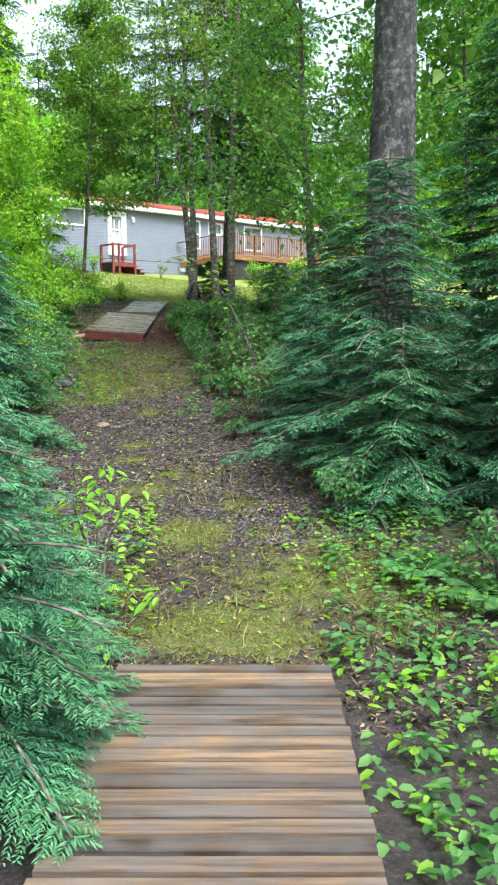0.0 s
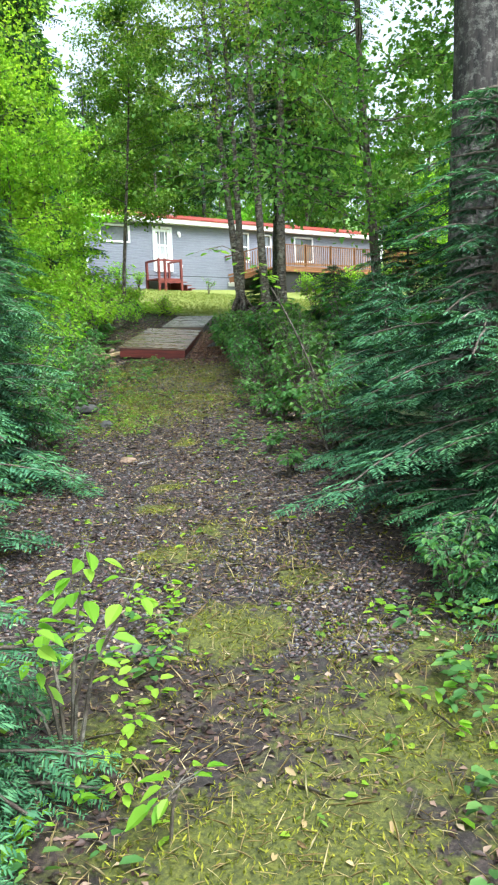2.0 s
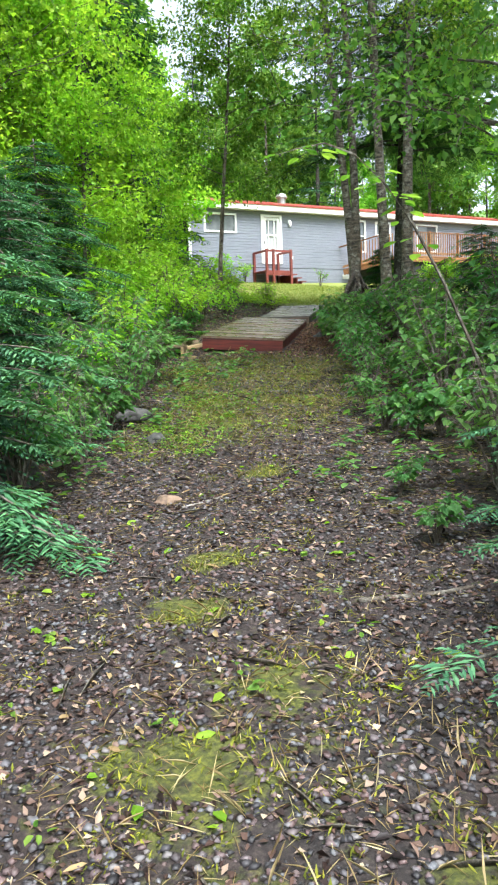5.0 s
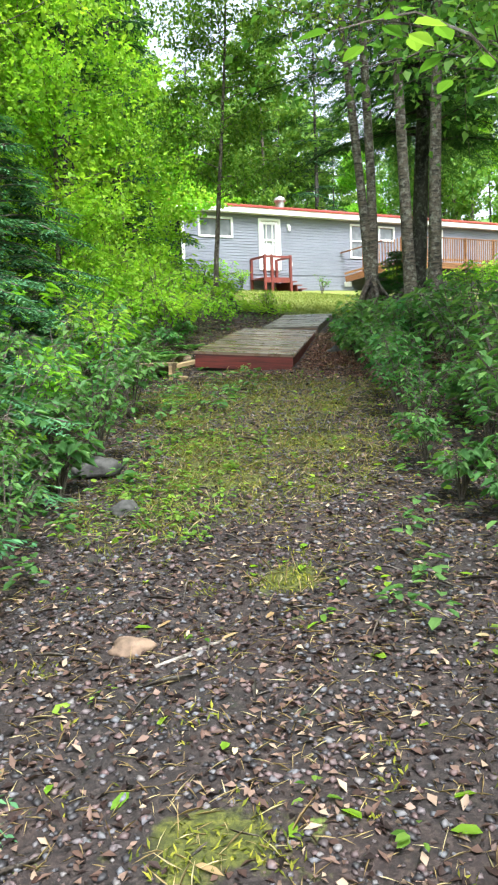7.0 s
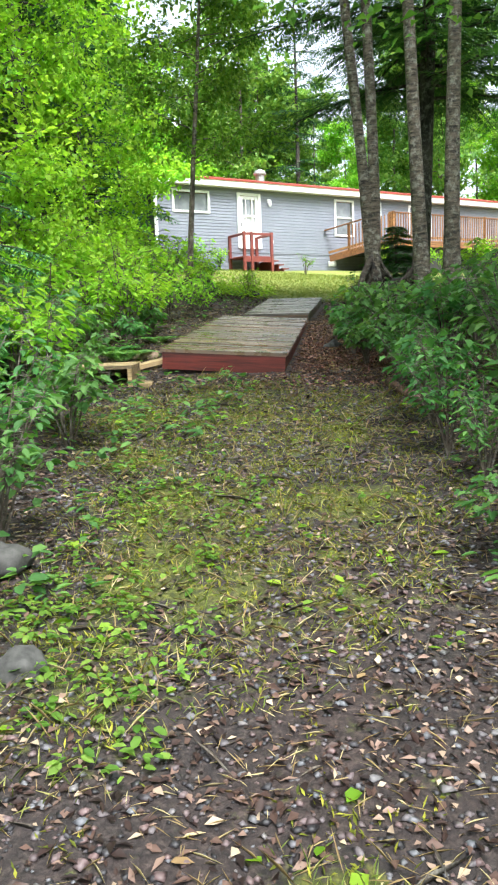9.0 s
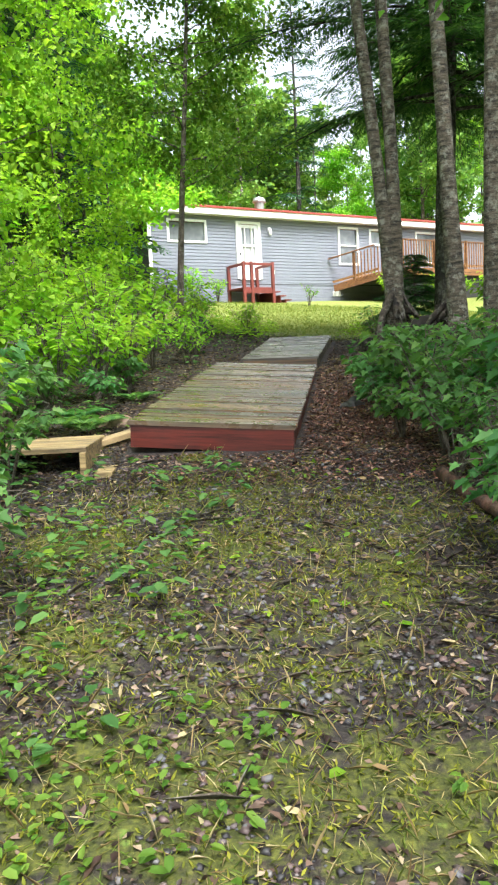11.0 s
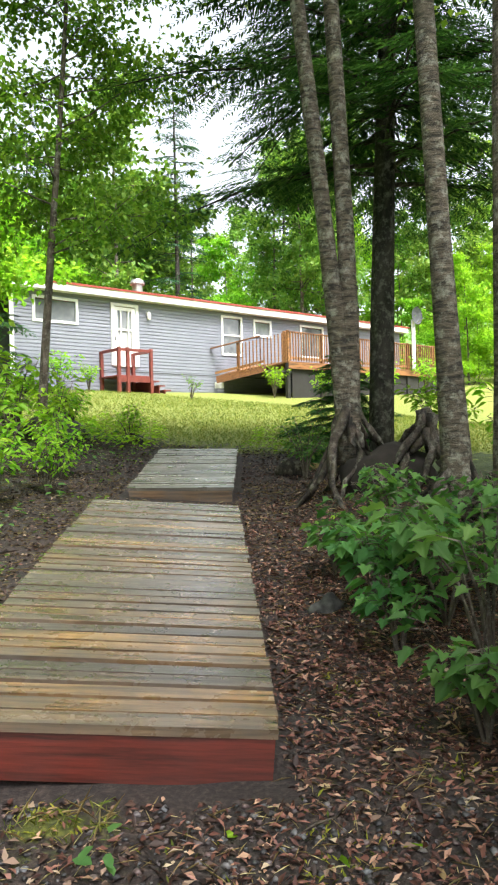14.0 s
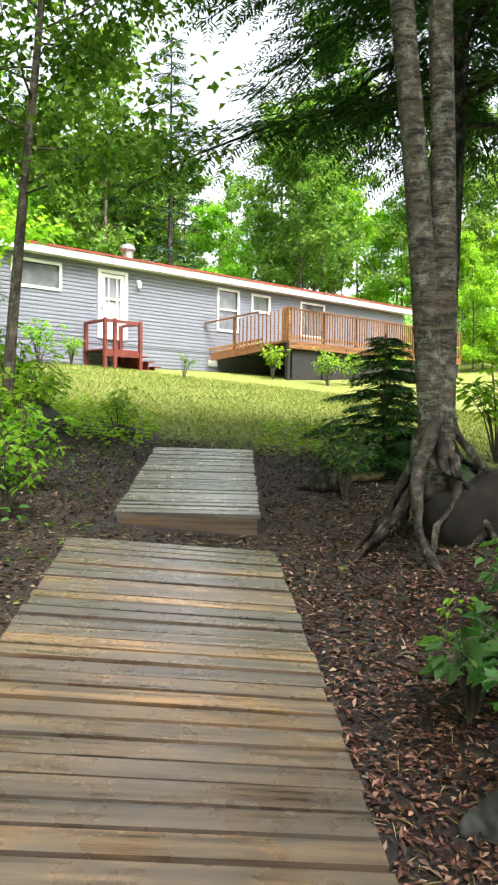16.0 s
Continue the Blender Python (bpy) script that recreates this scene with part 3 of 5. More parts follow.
def railing(p0, p1, drop, feet):
    """Rails, balusters and posts from p0 to p1; the floor at p0 lies lower by drop."""
    (x0, y0), (x1, y1) = p0, p1
    run, ang = math.hypot(x1 - x0, y1 - y0), math.degrees(math.atan2(y1 - y0, x1 - x0))
    m = pose(x0, y0, -drop, 0, -math.degrees(math.atan2(drop, run)), ang) if drop else pose(x0, y0, 0, 0, 0, ang)
    span = math.hypot(run, drop)
    up = pose(x0, y0, 0, 0, 0, ang)
    Geo().box((span / 2, -0.02, FLOOR - 0.14), (span, 0.04, 0.27), m).make("rim_joist", M_CEDAR, deck)
    Geo().box((span / 2, 0, RAILT), (span, 0.14, 0.04), m, 0.006).make("rail", M_CEDAR, deck)
    Geo().box((span / 2, -0.02, FLOOR + 0.12), (span, 0.04, 0.09), m).make("rail", M_CEDAR, deck)
    for k in range(int(run / 0.14)):
        u = 0.08 + 0.14 * k
        Geo().box((u, -0.055, (FLOOR + RAILT) / 2 - drop * (1 - u / run)), (0.04, 0.035, RAILT - FLOOR - 0.02), up).make("baluster", M_CEDAR, deck)
    for k in range(int(run / 1.8) + 1):
        u = 0.02 + min(1.8 * k, run)
        low = drop * (1 - u / run)
        Geo().box((u, 0.03, (RAILT + FLOOR) / 2 - low + 0.03), (0.1, 0.1, RAILT - FLOOR + 0.06), up, 0.008).make("post", M_CEDAR, deck)
        if feet:
            # posts coloured near-black in place of the shade under the floor
            Geo().box((u, 0.06, (FLOOR + 3.0) / 2 - 0.03), (0.13, 0.13, FLOOR - 3.06), up, 0.008).make("footing_post", M_DARK, deck, "support post coloured dark for the shade below the deck")


railing((4.85, -1.0), CORN[1], 0.35, False)
railing(CORN[1], CORN[2], 0.0, True)
LOW = FLOOR - 0.35
Geo().add([(4.75, -0.1, LOW), (4.85, -1.0, LOW), (5.85, -2.7, FLOOR), (5.9, -0.06, FLOOR), (4.75, -0.1, LOW - 0.05), (4.85, -1.0, LOW - 0.05), (5.85, -2.7, FLOOR - 0.05), (5.9, -0.06, FLOOR - 0.05)],
          [(0, 1, 2), (0, 2, 3), (4, 6, 5), (4, 7, 6), (0, 4, 5, 1), (1, 5, 6, 2), (2, 6, 7, 3), (3, 7, 4, 0)]).make("ramp", M_CEDAR, deck, "short sloping ramp up to the deck")
# added dark panels stand in for the deep shade under the deck
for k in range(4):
    Geo().box((6.1 + 2.6 * k + 1.3, -2.6, (FLOOR - 0.28 + 3.2) / 2), (2.55, 0.03, FLOOR - 0.28 - 3.2)).make("skirt_panel", M_DARK, deck, "dark panel standing in for the shade below the deck")

# satellite dish on a pole on the deck
dish = thing("satellite_dish", H @ pose(13.2, -2.9, 0), "grey satellite dish on a white pole", "dish")
Geo().tube([(0, 0, FLOOR), (0, 0, 7.15)], [0.09, 0.09], 10).make("pole", M_WHITE, dish)
ds = Geo()
rings = [(0.02, 0), (0.16, 0.015), (0.3, 0.06), (0.38, 0.1)]
ds.add([(r * math.cos(a * math.pi / 8), -0.12 - d, 7.3 + r * math.sin(a * math.pi / 8)) for r, d in rings for a in range(16)],
       [(i * 16 + a, i * 16 + (a + 1) % 16, i * 16 + 16 + (a + 1) % 16, i * 16 + 16 + a) for i in range(3) for a in range(16)])
ds.make("reflector", M_DARKGREY, dish)
Geo().tube([(0, -0.15, 6.95), (0, -0.55, 7.15)], [0.02, 0.02], 6).make("feed_arm", M_METAL, dish)

# ---------------- plants: makers ----------------


def jag(rnd, s):
    return Vector((rnd.gauss(0, s), rnd.gauss(0, s), rnd.gauss(0, s)))


def broadleaf(name, label, h, r, crown_from, spread, leaves, size, mat, wood, seed, at, lean=(0, 0), limbs=26, group="", droop=0.0, forks=((0, 0),), twigs=True):
    """A tree: stems with tapered limbs and twigs, and a crown of single leaves in loose layered sprays."""
    rnd = random.Random(seed)
    rs = np.random.RandomState(seed)
    root = thing(name, at, label, "tree", group)
    wood_geo = Geo()
    ends = []
    for fx, fy in forks:
        def stem(t, fx=fx, fy=fy):
            bend = 0.05 * h * math.sin(3.1 * t + seed) * t
            return Vector((lean[0] * t + fx * t ** 0.7 + bend * 0.4, lean[1] * t + fy * t ** 0.7 + bend * 0.2, h * t))
        pts = [stem(0) - Vector((0, 0, 0.25))] + [stem(i / 14) for i in range(15)]
        rad = [r * 1.7, r * 1.25] + [r * (1 - 0.93 * (i / 14) ** 1.1) for i in range(1, 15)]
        wood_geo.tube(pts, rad, 12 if r > 0.06 else 7, 0.07, rnd)
        for k in range(limbs):
            f = crown_from + (1 - crown_from) * (k + rnd.random()) / limbs
            az = rnd.uniform(0, 6.28)
            reach = spread * (0.45 + 0.55 * math.sin(math.pi * min(1, (f - crown_from) / (1 - crown_from) * 0.85 + 0.25))) * rnd.uniform(0.55, 1.15)
            p0 = stem(f)
            d = Vector((math.cos(az), math.sin(az), rnd.uniform(0.05, 0.6) - droop)).normalized()
            limb = [p0]
            for s in range(5):
                limb.append(limb[-1] + (d + jag(rnd, 0.15)) * reach / 5 - Vector((0, 0, droop * 0.06 * s * reach / 5)))
            lr = max(0.006, r * 0.3 * (1 - f * 0.6))
            wood_geo.tube(limb, [lr * (1 - 0.17 * s) for s in range(6)], 5)
            for s in range(2, 6):
                for _ in range(2):
                    q = limb[s] + jag(rnd, 0.05)
                    tw = q + (d * 0.5 + jag(rnd, 0.6)).normalized() * reach * rnd.uniform(0.15, 0.4)
                    if twigs:
                        wood_geo.tube([q, (q + tw) / 2 + jag(rnd, 0.02), tw], [lr * 0.3, lr * 0.22, lr * 0.12], 3)
                    ends.append((q, tw))
    wood_geo.make("trunk", wood, root, "", True)
    pick = rs.randint(0, len(ends), leaves)
    a = np.array([tuple(e[0]) for e in ends])[pick]
    b = np.array([tuple(e[1]) for e in ends])[pick]
    t = rs.rand(leaves, 1) * 1.1
    sp = 0.085 * spread + 0.03
    pos = a + (b - a) * t + rs.normal(0, 1, (leaves, 3)) * np.array([sp, sp, sp * 0.45])
    way = (b - a) * 0.6 + rs.normal(0, 0.5, (leaves, 3)) * np.linalg.norm(b - a, axis=1, keepdims=True) + np.array([0, 0, -0.08])
    up = np.array([0, 0, 1.0]) + rs.normal(0, 0.38, (leaves, 3))
    ln = size * rs.uniform(0.6, 1.25, leaves)
    under("crown", leaf_mesh("crown", mat, pos, way, up, ln, ln * 0.72), root)
    return root


def conifer(name, label, h, r, low, spread, whorls, sprays, mat, wood, seed, at, twig=0.16, group="", fine=1.0, lean=(0, 0), young=None):
    """A hemlock or cedar: drooping branches with flat feathery sprays of many short needle twigs."""
    rnd = random.Random(seed)
    rs = np.random.RandomState(seed)
    root = thing(name, at, label, "tree", group)
    wg = Geo()
    wg.tube([(lean[0] * t, lean[1] * t, h * t - (0.2 if t == 0 else 0)) for t in [i / 8 for i in range(9)]], [r * (1.15 - t) for t in [i / 8 for i in range(9)]], 9, 0.08, rnd)
    P, W, U, L = [], [], [], []
    P2, W2, U2, L2 = [], [], [], []
    for k in range(whorls):
        f = low + (0.98 - low) * (k + rnd.random()) / whorls
        az = k * 2.399 + rnd.uniform(-0.5, 0.5)
        reach = spread * ((1 - f) ** 0.6 * 0.95 + 0.06) * rnd.uniform(0.6, 1.2)
        d = Vector((math.cos(az), math.sin(az), 0))
        p0 = Vector((lean[0] * f, lean[1] * f, h * f))
        rise0 = rnd.uniform(0.05, 0.3)
        pts = [p0 + d * reach * s + Vector((0, 0, reach * (rise0 * s - 0.3 * s * s))) for s in (0, 0.25, 0.5, 0.75, 1.0)]
        wg.tube(pts, [max(0.004, r * 0.22 * (1 - s)) + 0.003 for s in (0, 0.25, 0.5, 0.75, 1.0)], 4)
        side = d.cross(Vector((0, 0, 1)))
        nt = max(4, int(sprays * reach / spread))
        for j in range(nt):
            s = 0.12 + 0.88 * (j + rnd.random()) / nt
            i0 = min(3, int(s * 4))
            q = pts[i0].lerp(pts[i0 + 1], s * 4 - i0)
            for sg in (-1, 1):
                tl = reach * 0.42 * (1.1 - s) + twig * 0.9
                td = (d * rnd.uniform(0.5, 0.9) + side * sg * rnd.uniform(0.6, 1.0) + Vector((0, 0, rnd.uniform(-0.3, 0.06)))).normalized()
                ts = td.cross(Vector((0, 0, 1))).normalized()
                m = max(3, int(tl / (0.023 * fine)))
                for n in range(m):
                    u = (n + 0.5) / m
                    base = q + td * tl * u + Vector((0, 0, -0.22 * tl * u * u))
                    for sd in (-1, 1):
                        w = td * 0.7 + ts * sd * 0.85 + Vector((0, 0, -0.14)) + jag(rnd, 0.14)
                        tgt = (P2, W2, U2, L2) if young and s * (0.6 + 0.4 * u) > 0.45 else (P, W, U, L)
                        tgt[0].append(base)
                        tgt[1].append(w)
                        tgt[2].append((rnd.gauss(0, 0.2), rnd.gauss(0, 0.2), 1))
                        tgt[3].append(twig * (1.05 - 0.7 * u) * rnd.uniform(0.6, 1.1))
    wg.make("trunk", wood, root, "", True)
    L = np.array(L)
    under("crown", leaf_mesh("crown", mat, P, W, U, L, 0.008 * fine + L * 0.1, 0.05), root)
    if young and L2:
        L2 = np.array(L2)
        under("fresh_growth", leaf_mesh("fresh_growth", young, P2, W2, U2, L2, 0.008 * fine + L2 * 0.1, 0.05), root, "paler green fresh branch tips")
    return root


LOBES = [(0, 0.03), (0.18, -0.08), (0.44, 0.02), (0.3, 0.24), (0.58, 0.5), (0.3, 0.55), (0.17, 0.8), (0, 1.0), (-0.17, 0.8), (-0.3, 0.55), (-0.58, 0.5), (-0.3, 0.24), (-0.44, 0.02), (-0.18, -0.08)]
OVAL = [(0, 0), (0.2, 0.2), (0.27, 0.45), (0.18, 0.75), (0, 1.0), (-0.18, 0.75), (-0.27, 0.45), (-0.2, 0.2)]


def sapling(name, label, h, leaves, size, mat, seed, at, outline=LOBES, spread=0.5, bushy=0.25, category="sapling", group=""):
    """A young plant: thin stems, leaf stalks and lobed or oval leaves with a fold along the rib."""
    rnd = random.Random(seed)
    root = thing(name, at, label, category, group)
    st, lf = Geo(), Geo()
    stems = min(11, max(1, leaves // 9))
    tips = []
    for k in range(stems):
        az = rnd.uniform(0, 6.28)
        end = Vector((math.cos(az) * spread * rnd.uniform(0.2, 1), math.sin(az) * spread * rnd.uniform(0.2, 1), h * rnd.uniform(0.55, 1.0)))
        mid = Vector((end.x * 0.35, end.y * 0.35, end.z * 0.55))
        st.tube([(0, 0, -0.06), mid, end], [0.006 + 0.006 * h, 0.005 + 0.003 * h, 0.003], 4)
        tips.append((mid, end))
    for k in range(leaves):
        mid, end = rnd.choice(tips)
        p = mid.lerp(end, rnd.uniform(bushy, 1.05))
        az = rnd.uniform(0, 6.28)
        d = Vector((math.cos(az), math.sin(az), rnd.uniform(-0.25, 0.3)))
        q = p + d * size * rnd.uniform(0.5, 1.1)
        st.tube([p, q], [0.0025, 0.002], 3)
        d2 = (d + Vector((0, 0, -0.25))).normalized()
        s = d2.cross(Vector((0, 0, 1))).normalized()
        s = (s + Vector((0, 0, rnd.gauss(0, 0.25)))).normalized()
        n = s.cross(d2)
        ln = size * rnd.uniform(0.6, 1.15)
        lf.add([q + s * a * ln + d2 * b * ln + n * (abs(a) * 0.35 - 0.25 * b * b) * ln for a, b in outline] , [tuple(range(len(outline) // 2 + 1)), (0, *range(len(outline) // 2, len(outline)))])
    st.make("stem", M_TWIG, root)
    lf.make("leaves", mat, root)
    return root


def fern(name, label, fronds, size, mat, seed, at, group="ferns"):
    rnd = random.Random(seed)
    root = thing(name, at, label, "fern", group)
    P, W, U, L = [], [], [], []
    for k in range(fronds):
        az = k * 6.283 / fronds + rnd.uniform(-0.3, 0.3)
        d = Vector((math.cos(az), math.sin(az), 0))
        sd = d.cross(Vector((0, 0, 1)))
        for i in range(22):
            u = (i + 1) / 22
            p = d * size * u + Vector((0, 0, size * (0.95 * u - 0.75 * u * u)))
            for sg in (-1, 1):
                P.append(p), W.append(sd * sg + d * 0.35 + Vector((0, 0, -0.2))), U.append((0, 0, 1))
                L.append(size * 0.3 * math.sin(math.pi * (0.12 + 0.86 * u)))
    L = np.array(L)
    under("fronds", leaf_mesh("fronds", mat, P, W, U, L, L * 0.28 + 0.004, 0.1), root)
    return root


def on(x, y, turn=0, dz=0.0, size=1.0):
    return pose(x, y, g(x, y) + dz, 0, 0, turn) @ Matrix.Scale(size, 4)


# ---------------- trees by the path ----------------
conifer("hemlock", "bushy young hemlock with drooping feathery blue-green branches beside the path", 3.0, 0.05, 0.03, 1.5, 120, 13, M_HEMLOCK, M_TWIG, 3, on(1.3, 7.4), 0.09, "hemlocks", 0.9, (0, 0), M_HEMLOCK_NEW)
conifer("hemlock", "low spreading hemlock with feathery sprays down to the moss", 1.5, 0.035, 0.0, 0.95, 85, 13, M_HEMLOCK, M_TWIG, 15, on(1.3, 6.45), 0.08, "hemlocks", 0.85, (0, 0), M_HEMLOCK_NEW)
conifer("hemlock", "young hemlock with dense blue-green sprays behind a bushier one", 2.6, 0.045, 0.03, 1.3, 130, 14, M_HEMLOCK, M_TWIG, 5, on(2.5, 6.1), 0.12, "hemlocks", 1.1)
conifer("hemlock", "tall slim hemlock with dense drooping sprays", 4.6, 0.06, 0.05, 1.5, 130, 13, M_HEMLOCK, M_TWIG, 6, on(2.9, 8.8), 0.14, "hemlocks", 1.3, (0, 0), M_HEMLOCK_NEW)
conifer("hemlock", "low hemlock with bright blue-green sprays overhanging the boardwalk", 1.5, 0.03, 0.0, 0.85, 105, 14, M_HEMLOCK, M_TWIG, 7, on(-1.12, 2.85), 0.065, "hemlocks", 0.62, (0, 0), M_HEMLOCK_NEW)
conifer("hemlock", "low bright hemlock at the boardwalk's end", 1.3, 0.025, 0.0, 0.8, 90, 13, M_HEMLOCK, M_TWIG, 8, on(-1.5, 4.3), 0.07, "hemlocks", 0.7, (0, 0), M_HEMLOCK_NEW)
HEM = conifer("hemlock", "young hemlock with deep green sprays at the path's edge", 2.4, 0.04, 0.0, 1.15, 100, 12, M_HEMLOCK, M_TWIG, 9, on(-3.15, 8.7), 0.12, "hemlocks", 1.5, (0, 0), M_HEMLOCK_NEW)
for hx, hy, hs, ht in ((-3.8, 10.8, 0.95, 70), (-4.9, 13.2, 1.0, 160), (-2.75, 6.6, 0.9, 250), (-5.6, 15.3, 1.3, 20), (0.85, 11.6, 0.7, 120), (0.55, 15.6, 0.7, 300), (0.72, 9.0, 0.68, 40), (1.5, 13.2, 1.1, 200)):
    copy_thing(HEM, on(hx, hy, ht, 0, hs))
conifer("cedar_bush", "dark little cedar at the foot of the birches", 1.5, 0.03, 0.0, 0.85, 70, 12, M_CONIFER, M_TWIG, 13, on(-1.1, 23.7), 0.13, "", 1.2)
conifer("hemlock_tree", "tall dark hemlock with a leaning trunk and drooping boughs", 15, 0.15, 0.24, 3.9, 160, 20, M_CONIFER, M_PINE, 14, on(-0.69, 23.2), 0.2, "", 2.0, (0.6, 0.3))
broadleaf("pine_tree", "big dark-barked tree with furrowed bark", 17, 0.36, 0.42, 4.0, 9000, 0.13, M_LEAF, M_PINE, 21, on(1.82, 10.4), (0.2, 0.3), 26)
broadleaf("birch_tree", "double-stemmed yellow birch on exposed roots", 13, 0.085, 0.3, 2.6, 10000, 0.085, M_LEAF, M_BIRCH, 22, on(-1.45, 20.15, 0, 0.45), (-0.9, 0.3), 22, "birches", 0.1, ((-0.1, 0), (0.6, 0.05)))
broadleaf("birch_tree", "mottled birch with white lichen patches", 13, 0.095, 0.3, 2.4, 6500, 0.085, M_LEAF, M_BIRCH, 23, on(-0.8, 19.1, 0, 0.25), (-0.35, 0.3), 20, "birches", 0.1)
broadleaf("birch_tree", "mottled birch leaning away from its neighbour", 13, 0.1, 0.3, 2.4, 6500, 0.085, M_LEAF, M_BIRCH, 24, on(-0.45, 19.0, 0, 0.25), (0.25, 0.3), 20, "birches", 0.1)
broadleaf("maple_sapling", "slender young maple with a thin dark trunk at the lawn's edge", 8.5, 0.06, 0.28, 1.8, 18000, 0.09, M_LEAF, M_TWIG, 25, on(-4.9, 22.8), (0.45, 0.2), 50)
broadleaf("beech_sapling", "bright lime-green young beech with layered boughs", 6.5, 0.05, 0.08, 1.7, 14000, 0.09, M_LIME, M_TWIG, 26, on(-6.3, 18.2), (0.2, 0), 54, "beeches")
broadleaf("beech_sapling", "bright lime-green young beech near the house", 4.6, 0.04, 0.06, 1.35, 10000, 0.09, M_LIME, M_TWIG, 27, on(-7.0, 23.2), (0, 0), 44, "beeches")
broadleaf("beech_sapling", "tall lime-green young beech in the woods' edge", 10, 0.07, 0.12, 2.4, 15000, 0.1, M_LIME, M_TWIG, 28, on(-7.4, 17.0), (0.3, 0), 56, "beeches")
broadleaf("beech_sapling", "lime-green young beech over the hemlocks", 8, 0.06, 0.2, 2.0, 11000, 0.1, M_LIME, M_TWIG, 31, on(-8.6, 13.0), (0.3, 0), 46, "beeches")
broadleaf("maple_tree", "maple with spreading leafy boughs over the path", 9, 0.09, 0.2, 2.7, 9500, 0.1, M_FAR, M_TWIG, 29, on(1.3, 14.5), (-0.5, 0.2), 40, "maples")
broadleaf("maple_tree", "leafy maple with boughs reaching over the hemlock", 7, 0.06, 0.22, 2.4, 12000, 0.1, M_FAR, M_TWIG, 30, on(3.7, 12.2), (-0.8, -0.2), 36, "maples")

# ---------------- woods around ----------------
FOREST = [
    broadleaf("forest_tree", "leafy green forest tree with a grey trunk", 15, 0.14, 0.22, 3.4, 5600, 0.3, M_FAR, M_TWIG, 41, on(-11, 30), (0.4, 0), 22, "forest", 0.0, ((0, 0),), False),
    broadleaf("forest_tree", "leafy green forest tree with a grey trunk", 12, 0.11, 0.12, 2.9, 5600, 0.29, M_FAR, M_TWIG, 42, on(-13, 24), (-0.3, 0), 22, "forest", 0.0, ((0, 0),), False),
    broadleaf("forest_tree", "lime-green leafy forest tree", 9, 0.08, 0.08, 2.4, 5200, 0.21, M_LIME, M_TWIG, 43, on(-9.6, 20.5), (0, 0), 22, "forest", 0.0, ((0, 0),), False),
    conifer("forest_spruce", "dark forest conifer with drooping boughs", 15, 0.14, 0.08, 2.6, 60, 10, M_HEMLOCK, M_PINE, 44, on(-10.2, 25), 0.34, "forest", 4.0),
]
rnd = random.Random(77)


def to_house(x, y):
    dx, dy = x - HX, y - HY
    return dx * math.cos(HA) + dy * math.sin(HA), -dx * math.sin(HA) + dy * math.cos(HA)


def blocked(x, y):
    u, v = to_house(x, y)
    return -6 < u < 19 and -14 < v < 7.5


spots = []
tries = 0
while len(spots) < 118 and tries < 6000:
    tries += 1
    zone = rnd.random()
    if zone < 0.42:  # wood behind the house
        u, v = rnd.uniform(-22, 30), rnd.uniform(8, 30)
        p = H @ Vector((u, v, 0))
        x, y = p.x, p.y
    elif zone < 0.75:  # wood to one side of the path
        x, y = rnd.uniform(-19, -8.2), rnd.uniform(9, 44)
    else:  # other side
        x, y = rnd.uniform(6.0, 18), rnd.uniform(15, 30)
    if blocked(x, y) or (x > -7.5 and x < 3.2 and y < 40):
        continue
    if any((x - a) ** 2 + (y - b) ** 2 < 5.0 for a, b in spots):
        continue
    spots.append((x, y))
    k = rnd.choice([0, 0, 1, 1, 2, 2, 3]) if x < 3 or y > 40 else rnd.choice([0, 1, 1, 2])
    copy_thing(FOREST[k], on(x, y, rnd.uniform(0, 360), -0.1, rnd.uniform(0.8, 1.3)))
# far hillside trees
for k in range(26):
    y = rnd.uniform(75, 200)
    x = rnd.uniform(-0.75, 0.75) * y + 5
    copy_thing(FOREST[rnd.choice([0, 1, 2, 2])], on(x, y, rnd.uniform(0, 360), -0.1, rnd.uniform(0.8, 1.25)))
for k in range(34):
    copy_thing(FOREST[rnd.choice([0, 2, 2])], on(rnd.uniform(7, 34), rnd.uniform(56, 76), rnd.uniform(0, 360), -0.1, rnd.uniform(0.7, 1.1)))
for k in range(40):
    x, y = rnd.uniform(6, 34), rnd.uniform(42, 60)
    if not blocked(x, y):
        copy_thing(FOREST[2], on(x, y, rnd.uniform(0, 360), -0.4, rnd.uniform(0.45, 0.85)))
# woods behind the viewer close the view
for k in range(9):
    a = math.pi + math.pi * k / 8
    copy_thing(FOREST[k % 4], on(22 * math.cos(a), -6 + 22 * math.sin(a), k * 50, -0.1, 1.0))

# ---------------- saplings, ferns and low plants ----------------
GREEN = "green understorey saplings"
MAPLES = [
    sapling("maple_shrub", "green maple sapling with broad lobed leaves", 0.85, 150, 0.1, M_DEEP, 51, on(-1.25, 16.9), LOBES, 0.45, 0.2, "sapling", GREEN),
    sapling("maple_shrub", "small green maple sapling with lobed leaves", 0.6, 90, 0.105, M_DEEP, 52, on(-1.5, 17.9), LOBES, 0.35, 0.2, "sapling", GREEN),
    sapling("leafy_shrub", "leafy green shrub with oval leaves", 0.9, 260, 0.085, M_DEEP, 53, on(-0.6, 16.2), OVAL, 0.5, 0.1, "shrub", GREEN),
    sapling("leafy_shrub", "bright green shrub with oval leaves", 1.0, 230, 0.115, M_LIME, 54, on(-4.6, 18.3), OVAL, 0.5, 0.1, "shrub", GREEN),
]
